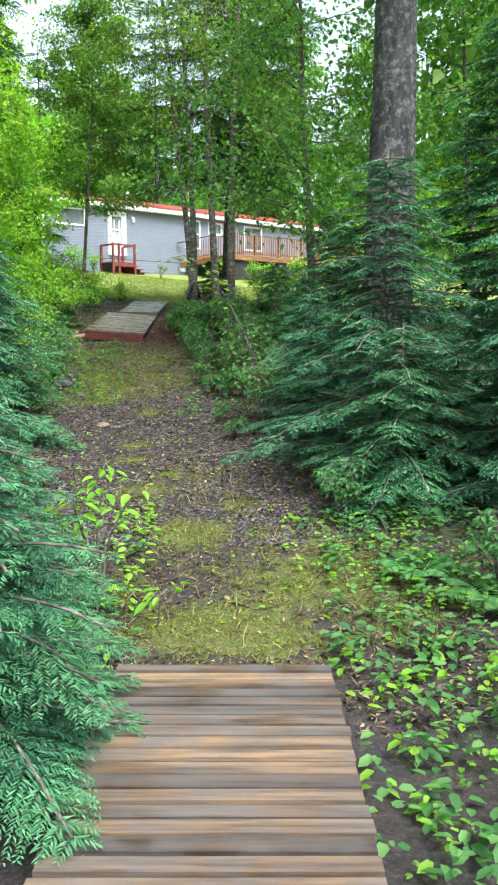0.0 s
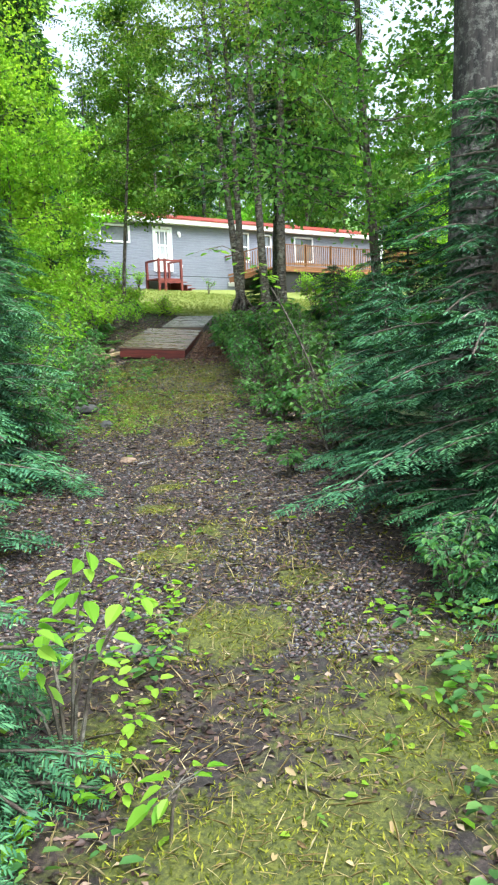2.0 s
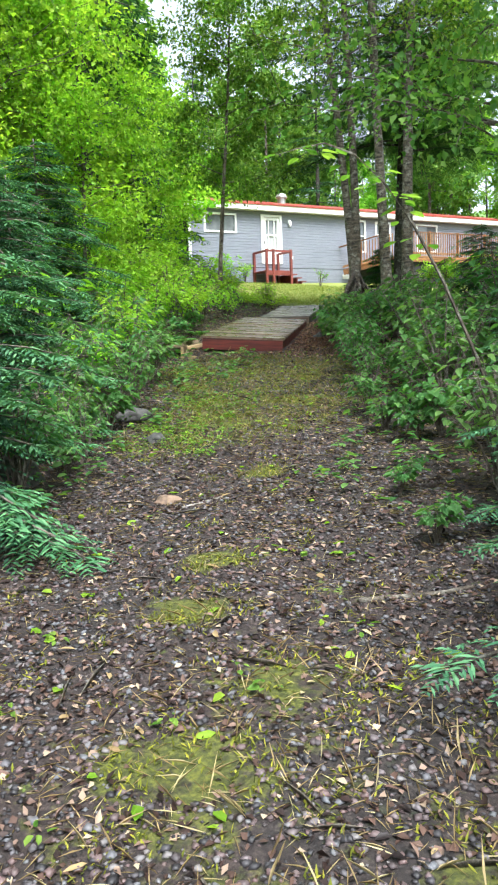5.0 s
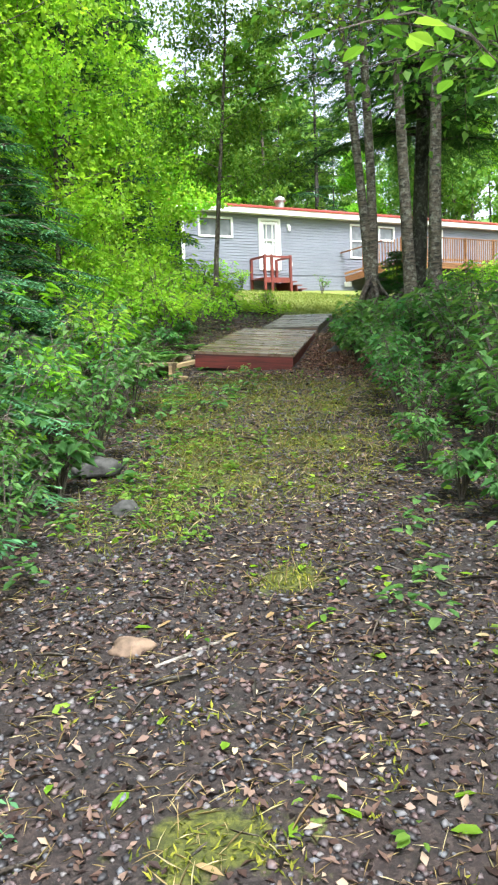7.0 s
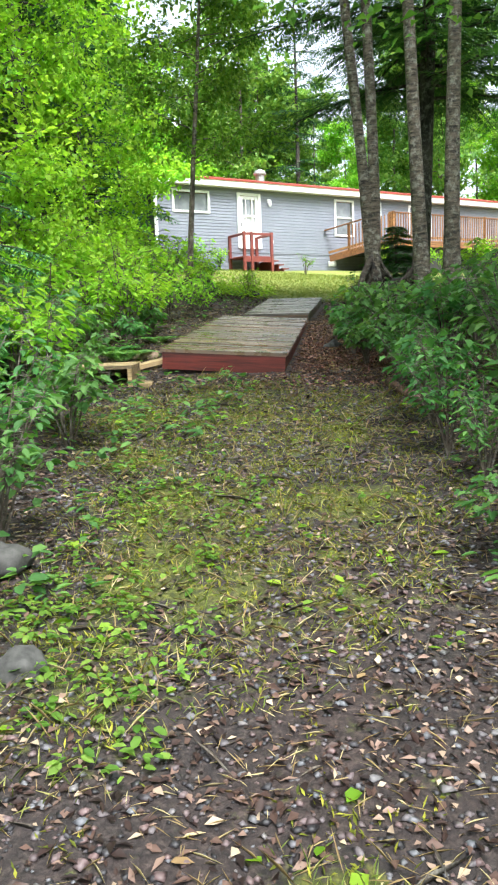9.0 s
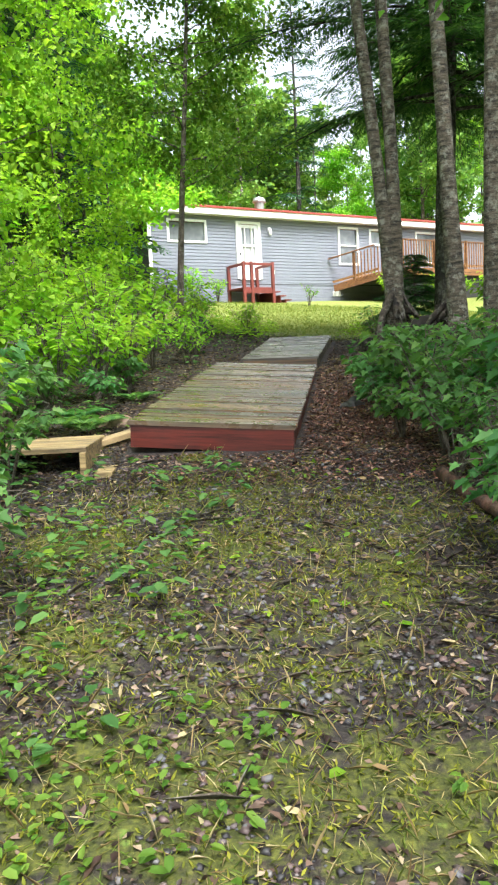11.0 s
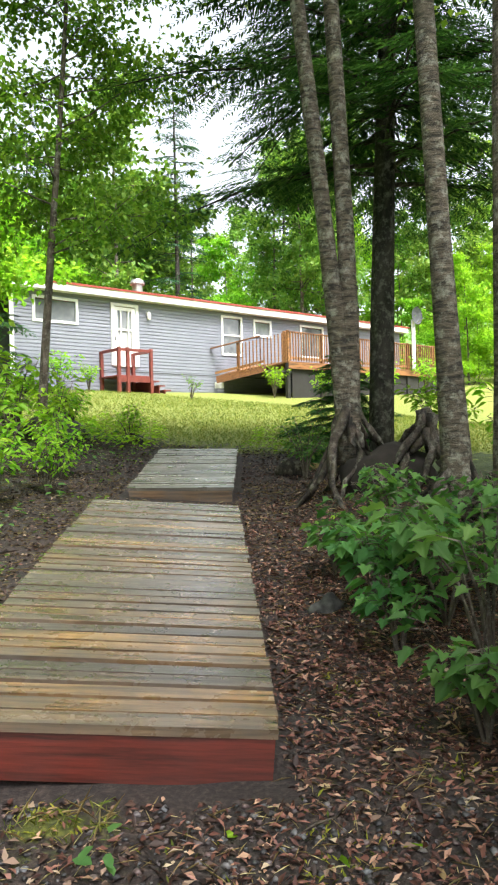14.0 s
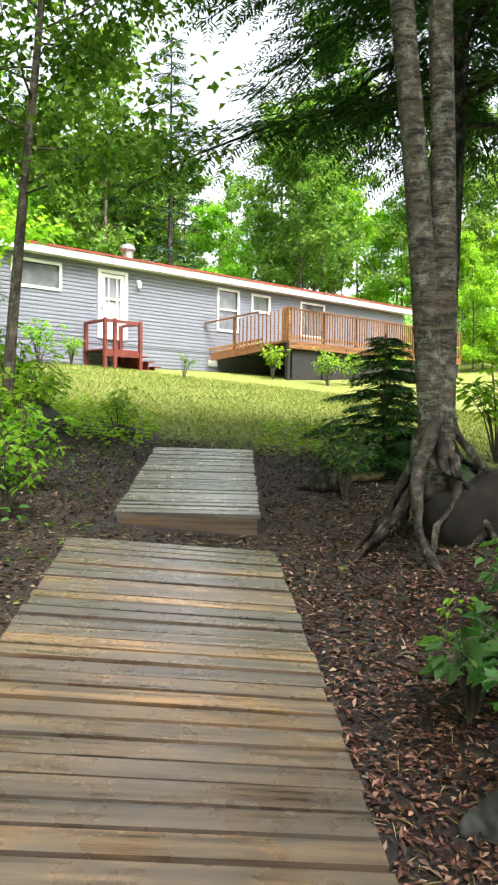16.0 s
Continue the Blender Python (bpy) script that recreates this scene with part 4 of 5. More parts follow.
SHRUBS = [(0, -0.75, 15.9, 1.0), (0, -0.35, 17.2, 1.2), (1, -1.45, 16.3, 0.8), (0, -0.8, 17.9, 0.9), (1, -1.3, 18.3, 0.9), (1, -1.78, 18.35, 0.85), (1, -1.6, 17.75, 0.95), (0, -1.35, 18.7, 0.7), (1, -1.62, 17.1, 0.8), (0, -1.3, 17.5, 0.75), (2, -0.2, 15.4, 1.2), (2, -0.35, 14.6, 1.2), (2, -0.1, 13.4, 1.2), (1, -0.3, 13.0, 1.0),
          (2, -0.05, 12.0, 1.2), (0, 0.35, 12.6, 1.1), (1, -0.1, 11.0, 0.9), (2, 0.25, 10.4, 1.0), (2, 0.2, 9.6, 0.9), (1, 0.6, 12.0, 1.3), (2, 0.7, 13.8, 1.5), (0, 0.8, 15.4, 1.5), (2, -1.7, 22.4, 0.8),
          (3, -5.2, 17.3, 1.1), (3, -5.0, 19.4, 1.1), (1, -4.7, 17.4, 1.1), (0, -4.9, 16.4, 1.2), (3, -5.7, 18.8, 1.3), (3, -5.4, 20.5, 1.2), (3, -5.9, 22.0, 1.2), (3, -5.4, 23.4, 1.1), (3, -4.9, 24.2, 0.8),
          (2, -4.4, 15.2, 1.1), (1, -4.6, 14.3, 1.2), (2, -3.9, 13.2, 1.0), (1, -3.5, 12.2, 0.9), (2, -3.3, 11.2, 1.0), (1, -3.0, 10.2, 0.9), (2, -2.8, 9.3, 0.9), (1, -2.7, 8.4, 0.7), (2, -3.1, 7.2, 1.1), (1, -2.5, 6.6, 0.7),
          (3, -4.2, 10.2, 1.3), (3, -4.9, 12.6, 1.5), (3, -6.2, 15.6, 1.7), (3, -5.4, 14.4, 1.5), (3, -6.6, 20.4, 1.7), (3, -6.8, 24.6, 1.6), (2, -6.4, 26.0, 1.4), (3, -5.6, 25.6, 1.0),
          (1, -0.3, 10.9, 0.6), (1, -0.4, 9.7, 0.45), (2, -0.3, 12.3, 0.65), (2, -0.4, 13.3, 0.6), (1, -0.2, 8.9, 0.5), (3, -3.2, 10.9, 0.5), (1, -2.75, 9.9, 0.5), (3, -4.3, 20.9, 0.6), (3, -4.9, 18.0, 1.0), (1, -4.3, 17.9, 0.8), (3, -5.6, 17.0, 1.3), (3, -4.1, 24.6, 0.6), (3, -4.35, 21.6, 0.7), (3, -4.7, 22.6, 0.9), (2, 1.7, 12.9, 1.7), (0, 1.4, 11.6, 1.5), (2, 2.4, 14.8, 1.9), (3, 1.0, 22.4, 1.3), (3, 0.4, 24.5, 1.2), (3, 1.6, 20.5, 1.5), (2, 1.6, 17.4, 1.7),
          (3, -3.6, 9.4, 0.9), (2, -3.9, 12.0, 1.1), (3, -4.4, 14.9, 1.0), (3, -4.55, 19.2, 0.9), (3, -5.1, 21.4, 1.1), (1, -4.4, 18.8, 0.9), (0, -4.5, 16.0, 0.9), (3, -4.6, 20.3, 0.8), (3, -6.2, 24.0, 1.3), (3, -7.2, 26.0, 1.4), (3, -8.0, 24.0, 1.8), (3, -6.8, 21.8, 1.6), (3, -7.3, 19.5, 1.8), (2, -2.9, 7.9, 0.8), (2, 0.75, 6.0, 0.6), (2, 1.6, 4.6, 0.6), (2, 1.5, 3.0, 0.6), (1, 1.3, 2.2, 0.6),
          (0, -0.72, 11.9, 0.5), (1, -0.55, 11.3, 0.7), (2, -0.75, 12.9, 0.6), (0, -0.95, 14.0, 0.8), (0, -1.15, 15.3, 0.75), (2, -0.9, 14.8, 0.7), (0, -1.0, 16.3, 0.9), (1, -1.2, 15.9, 0.8), (2, -0.9, 13.4, 0.7),
          (2, -3.0, 11.9, 0.8), (1, -2.95, 11.2, 0.8), (2, -3.4, 12.8, 0.9), (0, -3.3, 13.4, 0.8), (1, -3.7, 13.9, 0.9), (2, -3.1, 10.6, 0.8), (3, -3.6, 12.4, 0.8), (3, -4.0, 14.6, 0.9), (2, -2.75, 10.2, 0.6), (0, -3.9, 15.0, 0.7)]
for k, x, y, s in SHRUBS:
    copy_thing(MAPLES[k], on(x, y, rnd.uniform(0, 360), 0, s))
for u, v, s in ((5.2, -2.6, 1.2), (6.4, -4.0, 1.2), (7.6, -4.1, 1.1), (9.5, -4.2, 1.5), (12, -4.4, 1.7), (-2.6, -1.2, 1.3), (-1.4, -0.9, 0.9)):
    p = H @ Vector((u, v, 0))
    copy_thing(MAPLES[3], on(p.x, p.y, u * 50, 0, s))
sapling("basswood_twig", "bright green sapling with drooping leaves above the moss", 0.92, 60, 0.1, M_LIME, 55, on(-0.98, 4.62), OVAL, 0.36, 0.45)
sapling("seedling_plant", "bright green seedling with broad oval leaves", 0.3, 11, 0.1, M_LIME, 56, on(-0.55, 4.32), OVAL, 0.08, 0.5, "seedling")
sapling("witch_hazel", "small shrub with yellow-green leaves beside the boards", 0.28, 12, 0.07, M_LIME, 57, on(-1.75, 18.9), OVAL, 0.14, 0.3, "seedling")
sapling("spirea_bush", "low green bush on the lawn before the porch", 0.8, 90, 0.09, M_LEAF, 58, pose(*(H @ Vector((0.9, -3.3, 0))).xy, g(*(H @ Vector((0.9, -3.3, 0))).xy)), OVAL, 0.5, 0.1, "shrub")
f0 = fern("fern", "green fern with arching fronds", 8, 0.42, M_DEEP, 61, on(-4.15, 16.9))
for x, y, s in ((-4.45, 17.4, 0.8), (-4.7, 16.6, 1.1), (-4.2, 18.4, 0.7), (-5.2, 15.7, 1.2), (1.15, 4.9, 0.8), (1.5, 4.4, 0.9), (1.0, 6.1, 0.7)):
    copy_thing(f0, on(x, y, rnd.uniform(0, 360), 0, s))
arch = thing("arching_sapling", on(0.35, 9.75), "thin sapling arching over the path with large green leaves", "sapling")
rr = random.Random(4)
sg, lg = Geo(), Geo()
ap = [Vector((-1.3 * t, -0.4 * t, 2.0 * math.sin(1.75 * t))) for t in [k / 8 for k in range(9)]]
sg.tube([ap[0] - Vector((0, 0, 0.2)), *ap[1:]], [0.014 - 0.0014 * k for k in range(9)], 5)
for k in range(34):
    t = 0.45 + 0.58 * rr.random()
    p = ap[min(7, int(t * 8))].lerp(ap[min(8, int(t * 8) + 1)], (t * 8) % 1)
    a = rr.uniform(0, 6.28)
    d = Vector((math.cos(a), math.sin(a), -0.3)).normalized()
    w = d.cross(Vector((0, 0, 1))).normalized()
    q = p + d * rr.uniform(0.03, 0.16)
    sg.tube([p, q], [0.002, 0.0015], 3)
    ln = rr.uniform(0.07, 0.11)
    lg.add([q + w * u * ln * 1.35 + d * v * ln + w.cross(d) * abs(u) * 0.3 * ln for u, v in OVAL], [(0, 1, 2, 3, 4), (0, 4, 5, 6, 7)])
sg.make("stem", M_TWIG, arch)
lg.make("leaves", M_LEAF, arch)

# ---------------- birch roots, stump, stones, logs ----------------
RX, RY = -1.15, 19.9
roots = thing("root_mass", on(RX, RY), "tangle of exposed dark roots round a hollow under the birches", "roots")
rnd = random.Random(5)
FEET = [(-0.3, 0.25, 0.75, 14), (0.35, -0.8, 0.5, 9), (0.7, -0.9, 0.5, 8), (0.35, 0.1, 0.6, 14)]
for fx, fy, top, count in FEET:
    for k in range(count):
        a = 6.283 * k / count + rnd.uniform(-0.3, 0.3)
        reach = rnd.uniform(0.3, 0.72)
        out = Vector((math.cos(a), math.sin(a), 0))
        c0 = Vector((fx, fy, 0)) + out * 0.05
        high = top * rnd.uniform(0.65, 1.0)
        bend = rnd.uniform(-0.5, 0.5)
        pts = []
        for i in range(9):
            t = i / 8
            p = c0 + out * reach * t ** 1.3 + out.cross(Vector((0, 0, 1))) * bend * reach * math.sin(3.0 * t) * 0.5 + jag(rnd, 0.02)
            floor_z = g(RX + p.x, RY + p.y) - g(RX, RY)
            p.z = floor_z - 0.04 * t + high * (1 - t) ** 1.35
            pts.append(p)
        w = rnd.uniform(0.016, 0.04)
        Geo().tube(pts, [w * (1.5 - i / 8 * 1.1) for i in range(9)], 7, 0.16, rnd).make("root", M_ROOT, roots, "", True)


def rock(name, label, at, size, mat, seed, category="stone", group=""):
    bm = bmesh.new()
    bmesh.ops.create_icosphere(bm, subdivisions=3, radius=1)
    for v in bm.verts:
        d = noise.noise(v.co * 1.1 + Vector((seed, 0, 0))) * 0.45 + noise.noise(v.co * 3 + Vector((0, seed, 0))) * 0.12
        v.co = v.co * (1 + d)
        v.co.x, v.co.y, v.co.z = v.co.x * size[0], v.co.y * size[1], max(v.co.z, -0.55) * size[2]
    me = bpy.data.meshes.new(name)
    bm.to_mesh(me)
    bm.free()
    me.materials.append(mat)
    me.shade_smooth()
    ob = new(name, me)
    ob.matrix_basis = at
    return tagged(ob, label, category, group)


rock("root_hummock", "dark earth hummock full of roots under the birches", on(-1.1, 20.05, 0, 0.0), (0.42, 0.34, 0.3), M_EARTH, 3.3, "hummock")
rock("stump", "low weathered stump beside the path", on(-1.85, 22.7, 20, 0.08), (0.17, 0.15, 0.13), M_ROOT, 8.1, "stump")
rock("stone", "flat tan stone lying on the gravel", on(-1.86, 9.5, 30, 0.01), (0.085, 0.055, 0.04), M_TANSTONE, 2.2, "stone", "stones")
rock("stone", "grey boulder half under the ferns", on(-2.89, 11.64, 10, 0.05), (0.14, 0.11, 0.08), M_STONE, 4.4, "stone", "stones")
rock("stone", "pale grey boulder at the path's edge", on(-2.45, 11.0, 80, 0.02), (0.1, 0.08, 0.05), M_STONE, 5.4, "stone", "stones")
rock("stone", "grey boulder under the hemlock", on(-3.05, 9.6, 80, 0.04), (0.3, 0.2, 0.17), M_STONE, 6.4, "stone", "stones")
rock("stone", "grey stone in the leaf litter beside the boards", on(-1.88, 17.78, 40, 0.02), (0.11, 0.07, 0.07), M_STONE, 7.4, "stone", "stones")
rock("stone", "reddish-brown stone in front of the boards", on(-3.98, 17.15, 15, 0.02), (0.17, 0.1, 0.08), M_TANSTONE, 9.4, "stone", "stones")
rock("stone", "grey stone at the top of the boards", on(-4.1, 24.9, 15, 0.03), (0.17, 0.12, 0.12), M_STONE, 9.9, "stone", "stones")
rock("boulder", "dark boulder at the foot of the thin maple", on(-5.2, 24.3, 15, 0.05), (0.5, 0.4, 0.35), M_STONE, 1.9, "stone", "stones")


def log(name, label, a, b, r, mat, category="log"):
    rr = random.Random(int(a[0] * 100))
    pts = [Vector((*(np.array(a) * (1 - t) + np.array(b) * t), 0)) for t in (0, 0.25, 0.5, 0.75, 1)]
    for p in pts:
        p.z = g(p.x, p.y) + r * 0.7
    ob = Geo().tube([p + jag(rr, r * 0.12) for p in pts], [r, r * 0.95, r * 0.9, r * 0.85, r * 0.7], 9, 0.15, rr).make(name, mat, None, label, True)
    return tagged(ob, "", category)


M_REDROT = bark("rotten_red_wood", (0.035, 0.015, 0.011), (0.17, 0.075, 0.05), 14, 0.3, 0.1)
log("rotten_log", "rotten red-brown log under the maple shrubs", (-1.25, 15.3), (-0.85, 14.1), 0.042, M_REDROT)
log("timber_rail", "yellowed timber lying beyond the cedar", (-1.75, 23.1), (-0.9, 23.5), 0.05, M_PINEWOOD, "timber")
log("fallen_branch", "dead branch on the path's edge", (-0.55, 8.2), (-0.05, 8.35), 0.014, M_TWIG, "branch")
log("fallen_branch", "pale dead stick on the gravel", (-1.72, 9.38), (-1.5, 9.62), 0.008, M_BOARD3, "branch")

# ---------------- boardwalks ----------------


def boards(name, label, origin, turn, slope, tilt, width, count, pitch, thick, mat, rim, rim_mat, seed):
    """A boardwalk: origin is the near middle at the top; boards run across it."""
    rr = random.Random(seed)
    root = thing(name, pose(*origin, 0, 0, turn) @ pose(0, 0, 0, slope, tilt, 0), label, "boardwalk", "boardwalks")
    length = count * pitch
    shared = [Geo().box((0, 0, 0), (width * k, pitch - 0.014 - 0.004 * j, thick), None, 0.0).mesh("board", mat) for j, k in enumerate((1.0, 1.008, 0.995, 1.003))]
    for k in range(count):
        ob = new("board", rr.choice(shared))
        ob.parent = root
        ob.location = (rr.uniform(-0.008, 0.008), pitch * (k + 0.5), -thick / 2 + rr.uniform(-0.005, 0.004))
        ob.rotation_euler = (rr.gauss(0, 0.012), rr.gauss(0, 0.002), rr.gauss(0, 0.004) + (math.pi if rr.random() < 0.5 else 0))
    w = width - 0.03
    Geo().box((0, 0.03, -thick - rim / 2), (w, 0.04, rim)).make("rim_board", rim_mat, root)
    Geo().box((0, length - 0.03, -thick - rim / 2), (w, 0.04, rim)).make("rim_board", rim_mat, root)
    for xx in (-w / 2 + 0.02, 0, w / 2 - 0.02):
        Geo().box((xx, length / 2, -thick - rim / 2), (0.04, length - 0.1, rim)).make("joist", rim_mat, root)
    return root


boards("boardwalk", "worn brown wooden boardwalk with gaps between the planks", (-0.125, -1.65, -0.075), 0.0, -2.95, 0, 1.09, 56, 0.0958, 0.036, M_BOARD1, 0.13, M_BOARD1, 1)
boards("boardwalk", "wet grey-gold wooden boardwalk with a dark red rim", (-2.82, 16.03, 1.225), 3.6, 5.6, 4.4, 1.24, 38, 0.1085, 0.034, M_BOARD2, 0.17, M_REDWOOD, 2)
boards("boardwalk", "silvery grey weathered boardwalk with warped planks", (-3.03, 21.08, 1.69), 0.4, 7.2, 0.8, 1.06, 26, 0.109, 0.034, M_BOARD3, 0.14, M_BOARD1, 3)
plank = Geo().box((0, 0, 0), (1.15, 0.11, 0.05), None, 0.008).make("plank", M_PINEWOOD, None, "grey-yellow timber lying from the step to the boardwalk")
tagged(plank, "", "plank")
plank.matrix_basis = pose(-3.72, 16.32, g(-3.72, 16.32) + 0.05, 0, -8, 58)
side = thing("wooden_step", pose(-4.2, 16.0, 1.12, 0, 0, 13), "low yellowed timber step beside the boardwalk", "step")
for k in range(6):
    Geo().box((0, -0.55 + 0.145 * k, 0), (1.0, 0.137, 0.036), None, 0.006).make("board", M_PINEWOOD, side)
Geo().box((0.48, -0.2, -0.1), (0.04, 0.95, 0.16)).make("rim_board", M_PINEWOOD, side)
Geo().box((0.62, -0.2, -0.17), (0.12, 1.05, 0.05), None, 0.006).make("ledge", M_PINEWOOD, side)

# ---------------- loose ground cover ----------------
rs = np.random.RandomState(9)


def clear(x, y):
    """False under the boardwalks."""
    a = (np.abs(x + 0.12) < 0.6) & (y < 3.8)
    b = (np.abs(x + 2.82 + 0.063 * (y - 16)) < 0.66) & (y > 15.95) & (y < 20.2)
    c = (np.abs(x + 3.03) < 0.58) & (y > 21.0) & (y < 24.0)
    return ~(a | b | c)


def scatter(n, y0, y1, half, power=1.0):
    y = y0 + (y1 - y0) * rs.rand(n) ** power
    x = centre(y) + rs.uniform(-half, half, n)
    ok = clear(x, y)
    x, y = x[ok], y[ok]
    return x, y, rise(x, y) + np.array([lumps(a, b) for a, b in zip(x, y)])


def mossy(x, y):
    m = np.zeros_like(x)
    for cx, cy, sx, sy, a in MOSS:
        m = np.maximum(m, a * bell(x, y, cx, cy, sx, sy))
    return m


def strew(name, label, category, mat, x, y, z, length, width, upright, lift, fold=0.2):
    n = len(x)
    way = rs.normal(0, 1, (n, 3)) * np.array([1, 1, 0.12]) + np.array([0, 0, upright])
    up = np.array([0, 0, 1.0]) + rs.normal(0, 0.35, (n, 3))
    ob = new(name, leaf_mesh(name, mat, np.stack([x, y, z + lift], 1), way, up, length * rs.uniform(0.5, 1.3, n), width * rs.uniform(0.6, 1.3, n), fold, length > 0.055 and width > 0.015))
    return tagged(ob, label, category, "", "stuff")


M_REDLEAF = foliage("red_dead_leaf", [(0, (0.025, 0.012, 0.009)), (0.45, (0.11, 0.052, 0.036)), (0.8, (0.25, 0.13, 0.09)), (1, (0.42, 0.28, 0.18))], 0.1, 0.45)
x, y, z = scatter(52000, 3.2, 25, 2.6, 1.0)
keep = mossy(x, y) + rs.normal(0, 0.12, len(x)) < 0.45
x, y, z = x[keep], y[keep], z[keep]
strew("leaf_litter", "scattered brown dead leaves on the soil", "leaf litter", M_LITTER, x, y, z, 0.042, 0.022, 0.18, 0.006)
x, y, z = scatter(45000, 3.2, 25, 2.3, 1.0)
keep = mossy(x, y) + rs.normal(0, 0.15, len(x)) < 0.45
x, y, z = x[keep], y[keep], z[keep]
strew("leaf_crumbs", "small crumbled bits of dead leaf and bark", "leaf litter", M_LITTER, x, y, z, 0.024, 0.013, 0.15, 0.004)
n = 26000
x, y = rs.normal(-1.5, 0.8, n), rs.normal(17.5, 2.0, n)
keep = clear(x, y) & (y > 15.2)
x, y = x[keep], y[keep]
strew("leaf_litter", "reddish-brown dead leaves beside the boardwalk", "leaf litter", M_REDLEAF, x, y, rise(x, y), 0.036, 0.015, 0.28, 0.01)
x, y, z = scatter(26000, 3.2, 22, 2.2, 1.0)
strew("dead_needles", "dry straw and needles on the soil", "straw", M_STRAW, x, y, z, 0.08, 0.003, 0.1, 0.006, 0)
x, y, z = scatter(130000, 3.4, 17, 1.9, 1.0)
patch = np.array([noise.noise(Vector((a * 5, b * 5, 1))) + 0.5 * noise.noise(Vector((a * 16, b * 16, 5))) for a, b in zip(x, y)])
keep = mossy(x, y) + 0.8 * patch + rs.normal(0, 0.1, len(x)) > 0.45
strew("moss", "yellow-green moss tufts", "moss", M_MOSS, x[keep], y[keep], z[keep], 0.03, 0.008, 1.0, 0.0, 0.1)
keep2 = (mossy(x, y) > 0.2) & (rs.rand(len(x)) < 0.05)
strew("grass", "thin dry grass blades in the moss", "grass", M_STRAW, x[keep2], y[keep2], z[keep2], 0.11, 0.004, 0.9, 0.0, 0.1)
# gravel
x, y, z = scatter(30000, 5.6, 16.0, 1.35, 1.5)
keep = mossy(x, y) < 0.45
x, y, z = x[keep], y[keep], z[keep]
n = len(x)
sz = 0.006 + 0.015 * rs.rand(n) ** 2.0
octa = np.array([(1.1, 0.15, 0.02), (0.1, 0.95, 0.06), (-1.05, 0.2, 0), (-0.2, -0.9, 0.03), (0.45, -0.1, 0.5), (-0.4, 0.15, 0.46), (0, 0, -0.6)])
ang = rs.rand(n) * 6.28
v = octa[None] * (sz[:, None, None] * rs.uniform(0.65, 1.25, (n, 7, 1)))
vx = v[..., 0] * np.cos(ang)[:, None] - v[..., 1] * np.sin(ang)[:, None] + x[:, None]
vy = v[..., 0] * np.sin(ang)[:, None] + v[..., 1] * np.cos(ang)[:, None] + y[:, None]
vz = v[..., 2] + z[:, None] + sz[:, None] * 0.2
me = bpy.data.meshes.new("gravel")
me.from_pydata(np.stack([vx, vy, vz], -1).reshape(-1, 3).tolist(), [], (np.arange(n)[:, None, None] * 7 + np.array([(0, 1, 4), (1, 5, 4), (1, 2, 5), (2, 3, 5), (3, 4, 5), (3, 0, 4), (1, 0, 6), (2, 1, 6), (3, 2, 6), (0, 3, 6)])[None]).reshape(-1, 3).tolist())
me.materials.append(M_CHIPS)
me.shade_smooth()
tagged(new("gravel", me), "wet dark gravel and bark chips on the path", "gravel", "", "stuff")


# low plants as ground cover
def cover(name, label, mat, spots, size, count, height, seed):
    rr = np.random.RandomState(seed)
    k = np.repeat(np.arange(len(spots)), count)
    s = np.array(spots)[k]
    a = rr.rand(len(k)) * 6.28
    pos = np.stack([s[:, 0] + np.cos(a) * 0.03, s[:, 1] + np.sin(a) * 0.03, rise(s[:, 0], s[:, 1]) + height * rr.uniform(0.3, 1.0, len(k))], 1)
    way = np.stack([np.cos(a), np.sin(a), rr.uniform(-0.3, 0.25, len(k))], 1)
    ln = size * rr.uniform(0.5, 1.25, len(k))
    ob = new(name, leaf_mesh(name, mat, pos, way, np.array([0, 0, 1.0]) + rr.normal(0, 0.2, (len(k), 3)), ln, ln * 0.62, 0.2, True))
    return tagged(ob, label, "low plants", "", "stuff")


def bank(n, x0, x1, y0, y1):
    x, y = rs.uniform(x0, x1, n), rs.uniform(y0, y1, n)
    ok = clear(x, y)
    return np.stack([x[ok], y[ok]], 1)


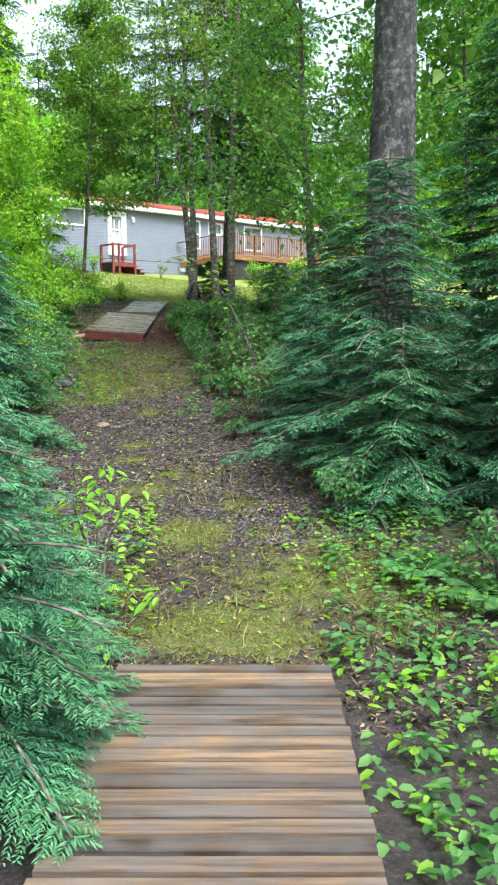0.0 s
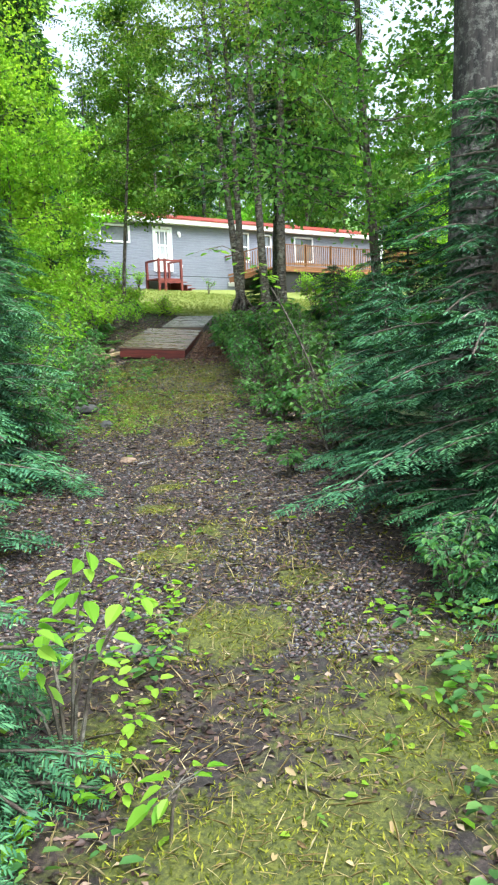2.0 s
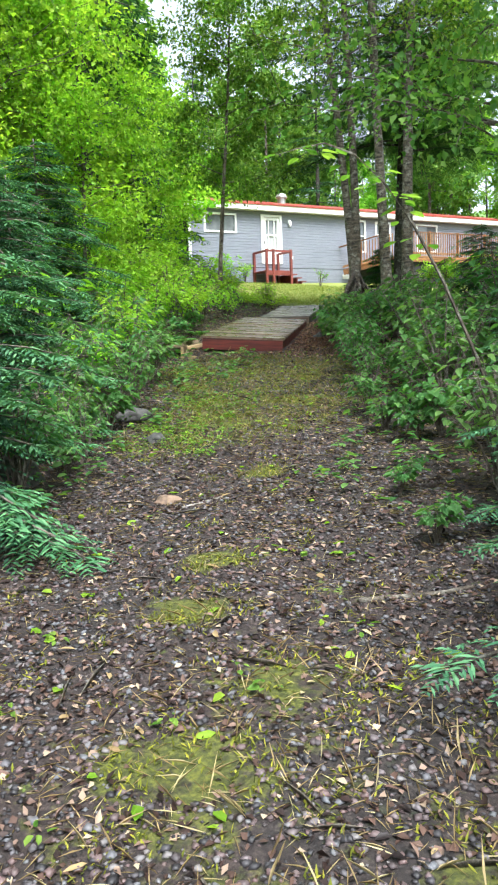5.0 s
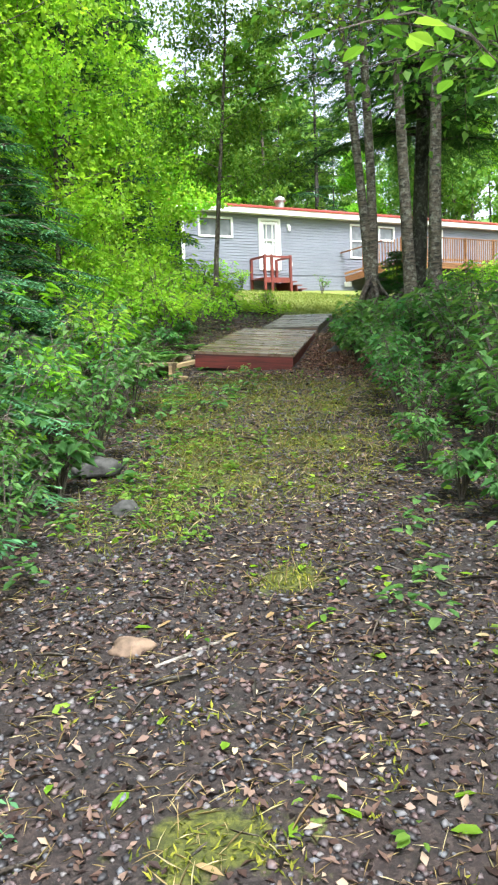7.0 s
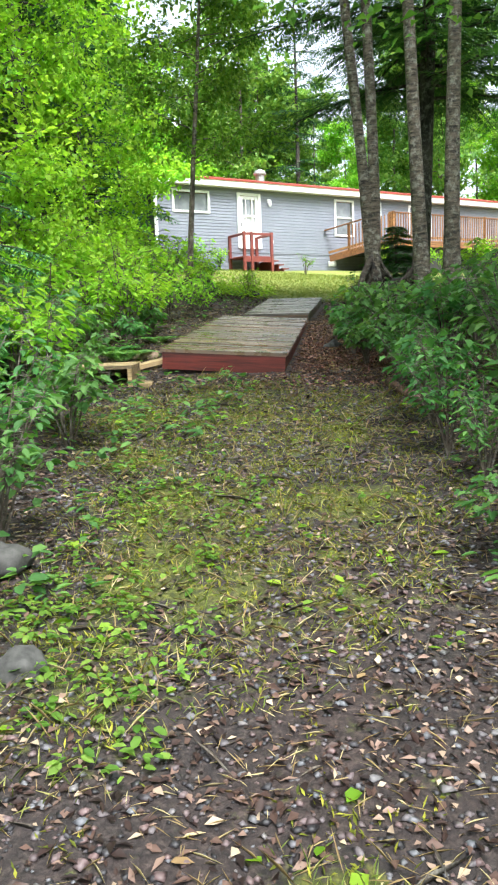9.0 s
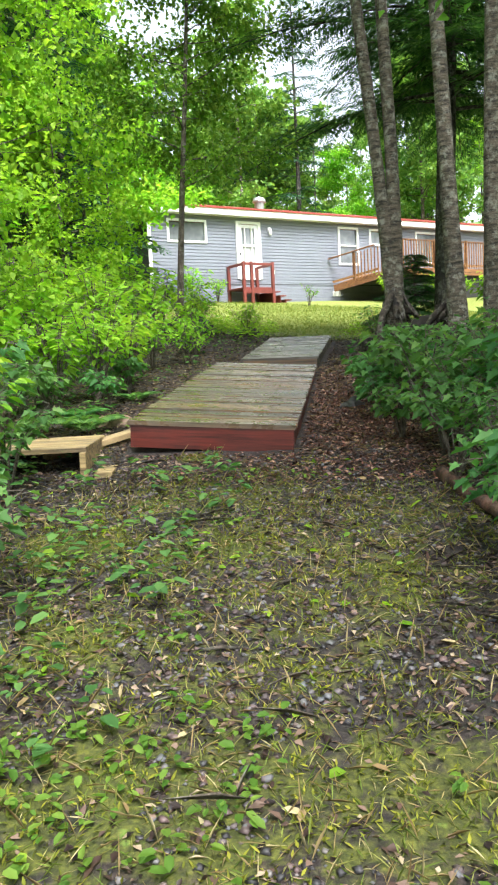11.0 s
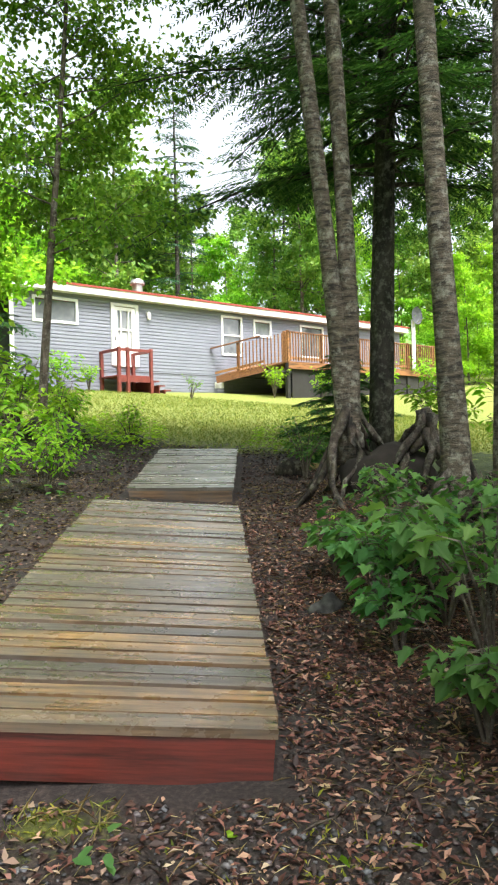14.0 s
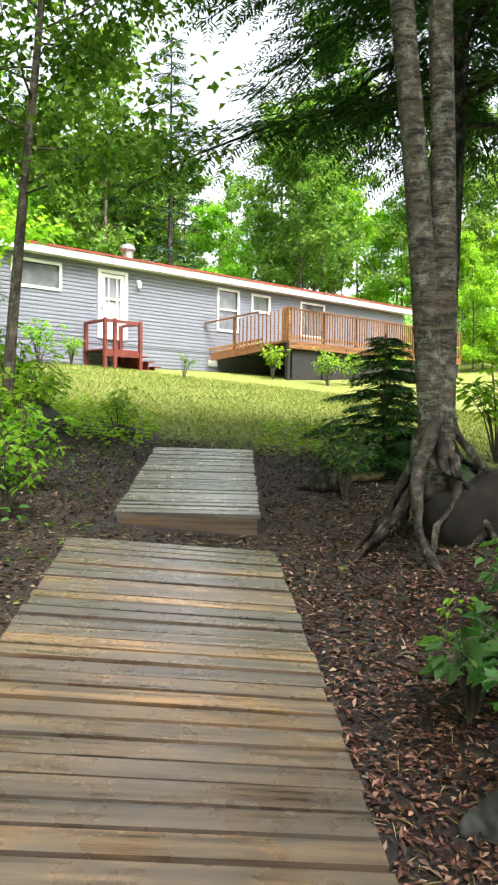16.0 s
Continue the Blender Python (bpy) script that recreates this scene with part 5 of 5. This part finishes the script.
x, y, z = scatter(14000, 10.2, 16.2, 1.9)
keep = mossy(x, y) > 0.15
strew("grass", "short green grass tufts in the moss", "grass", M_GRASS, x[keep], y[keep], z[keep], 0.06, 0.004, 0.9, 0.0, 0.1)
cover("ground_cover", "low bright green seedlings beside the boardwalk", M_LIME, np.concatenate([bank(70, 0.5, 1.7, 1.6, 4.4), bank(30, 0.3, 1.4, 4.4, 6.2), bank(40, -1.1, -0.75, 3.2, 6.4)]), 0.065, 5, 0.12, 1)
cover("ground_cover", "low dark green plants under the trees", M_DEEP, np.concatenate([bank(420, 0.47, 2.0, 0.9, 6.2), bank(300, -4.2, -2.4, 7, 15.6), bank(260, -0.9, 1.0, 9, 18), bank(260, -6.2, -4.1, 15, 25), bank(40, -1.6, -0.7, 2.5, 6)]), 0.07, 5, 0.16, 2)
cover("ground_cover", "sparse small green weeds on the path", M_LEAF, np.concatenate([bank(110, 0.5, 1.8, 1.8, 6.0), bank(190, -2.7, -1.85, 10.5, 12.8), bank(60, -3.2, -2.2, 12.5, 15), bank(60, -2.4, 0.4, 4.2, 15.5), bank(50, -4.1, -3.7, 16, 24)]), 0.04, 5, 0.06, 3)
cover("ground_cover", "yellow-green weeds along the lawn's edge", M_LIME, np.concatenate([bank(160, -5.6, -3.7, 23.6, 26.5), bank(90, -2.4, -0.6, 24.2, 27), bank(150, -7.5, -5.0, 22, 28)]), 0.08, 6, 0.24, 4)
# yellowed fallen leaves
x, y, z = scatter(260, 3.6, 16, 1.4)
strew("fallen_leaf", "fresh yellow leaves fallen on the path", "fallen leaves", M_LIME, x, y, z, 0.06, 0.04, 0.05, 0.012)
x, y, z = scatter(240, 4, 17, 1.5)
strew("wood_chips", "pale wood chips on the soil", "wood chips", M_STRAW, x, y, z, 0.06, 0.022, 0.05, 0.012)
x, y, z = scatter(500, 4, 20, 1.8)
strew("twigs", "small dead twigs", "twigs", M_TWIG, x, y, z, 0.22, 0.007, 0.06, 0.012, 0.5)
# lawn blades
n = 60000
x, y = rs.uniform(-9, 4, n), 24.4 + 14 * rs.rand(n) ** 1.3
u = (x - HX) * math.cos(HA) + (y - HY) * math.sin(HA)
v = -(x - HX) * math.sin(HA) + (y - HY) * math.cos(HA)
keep = (v < -0.05) & clear(x, y) & ((y - 23.8 + 0.2 * (x + 3)) / 3.5 > rs.rand(n))
strew("lawn_grass", "sunlit yellow-green lawn sloping up to the house", "grass", M_GRASS, x[keep], y[keep], rise(x[keep], y[keep]), 0.09, 0.012, 1.1, 0.0, 0.1)
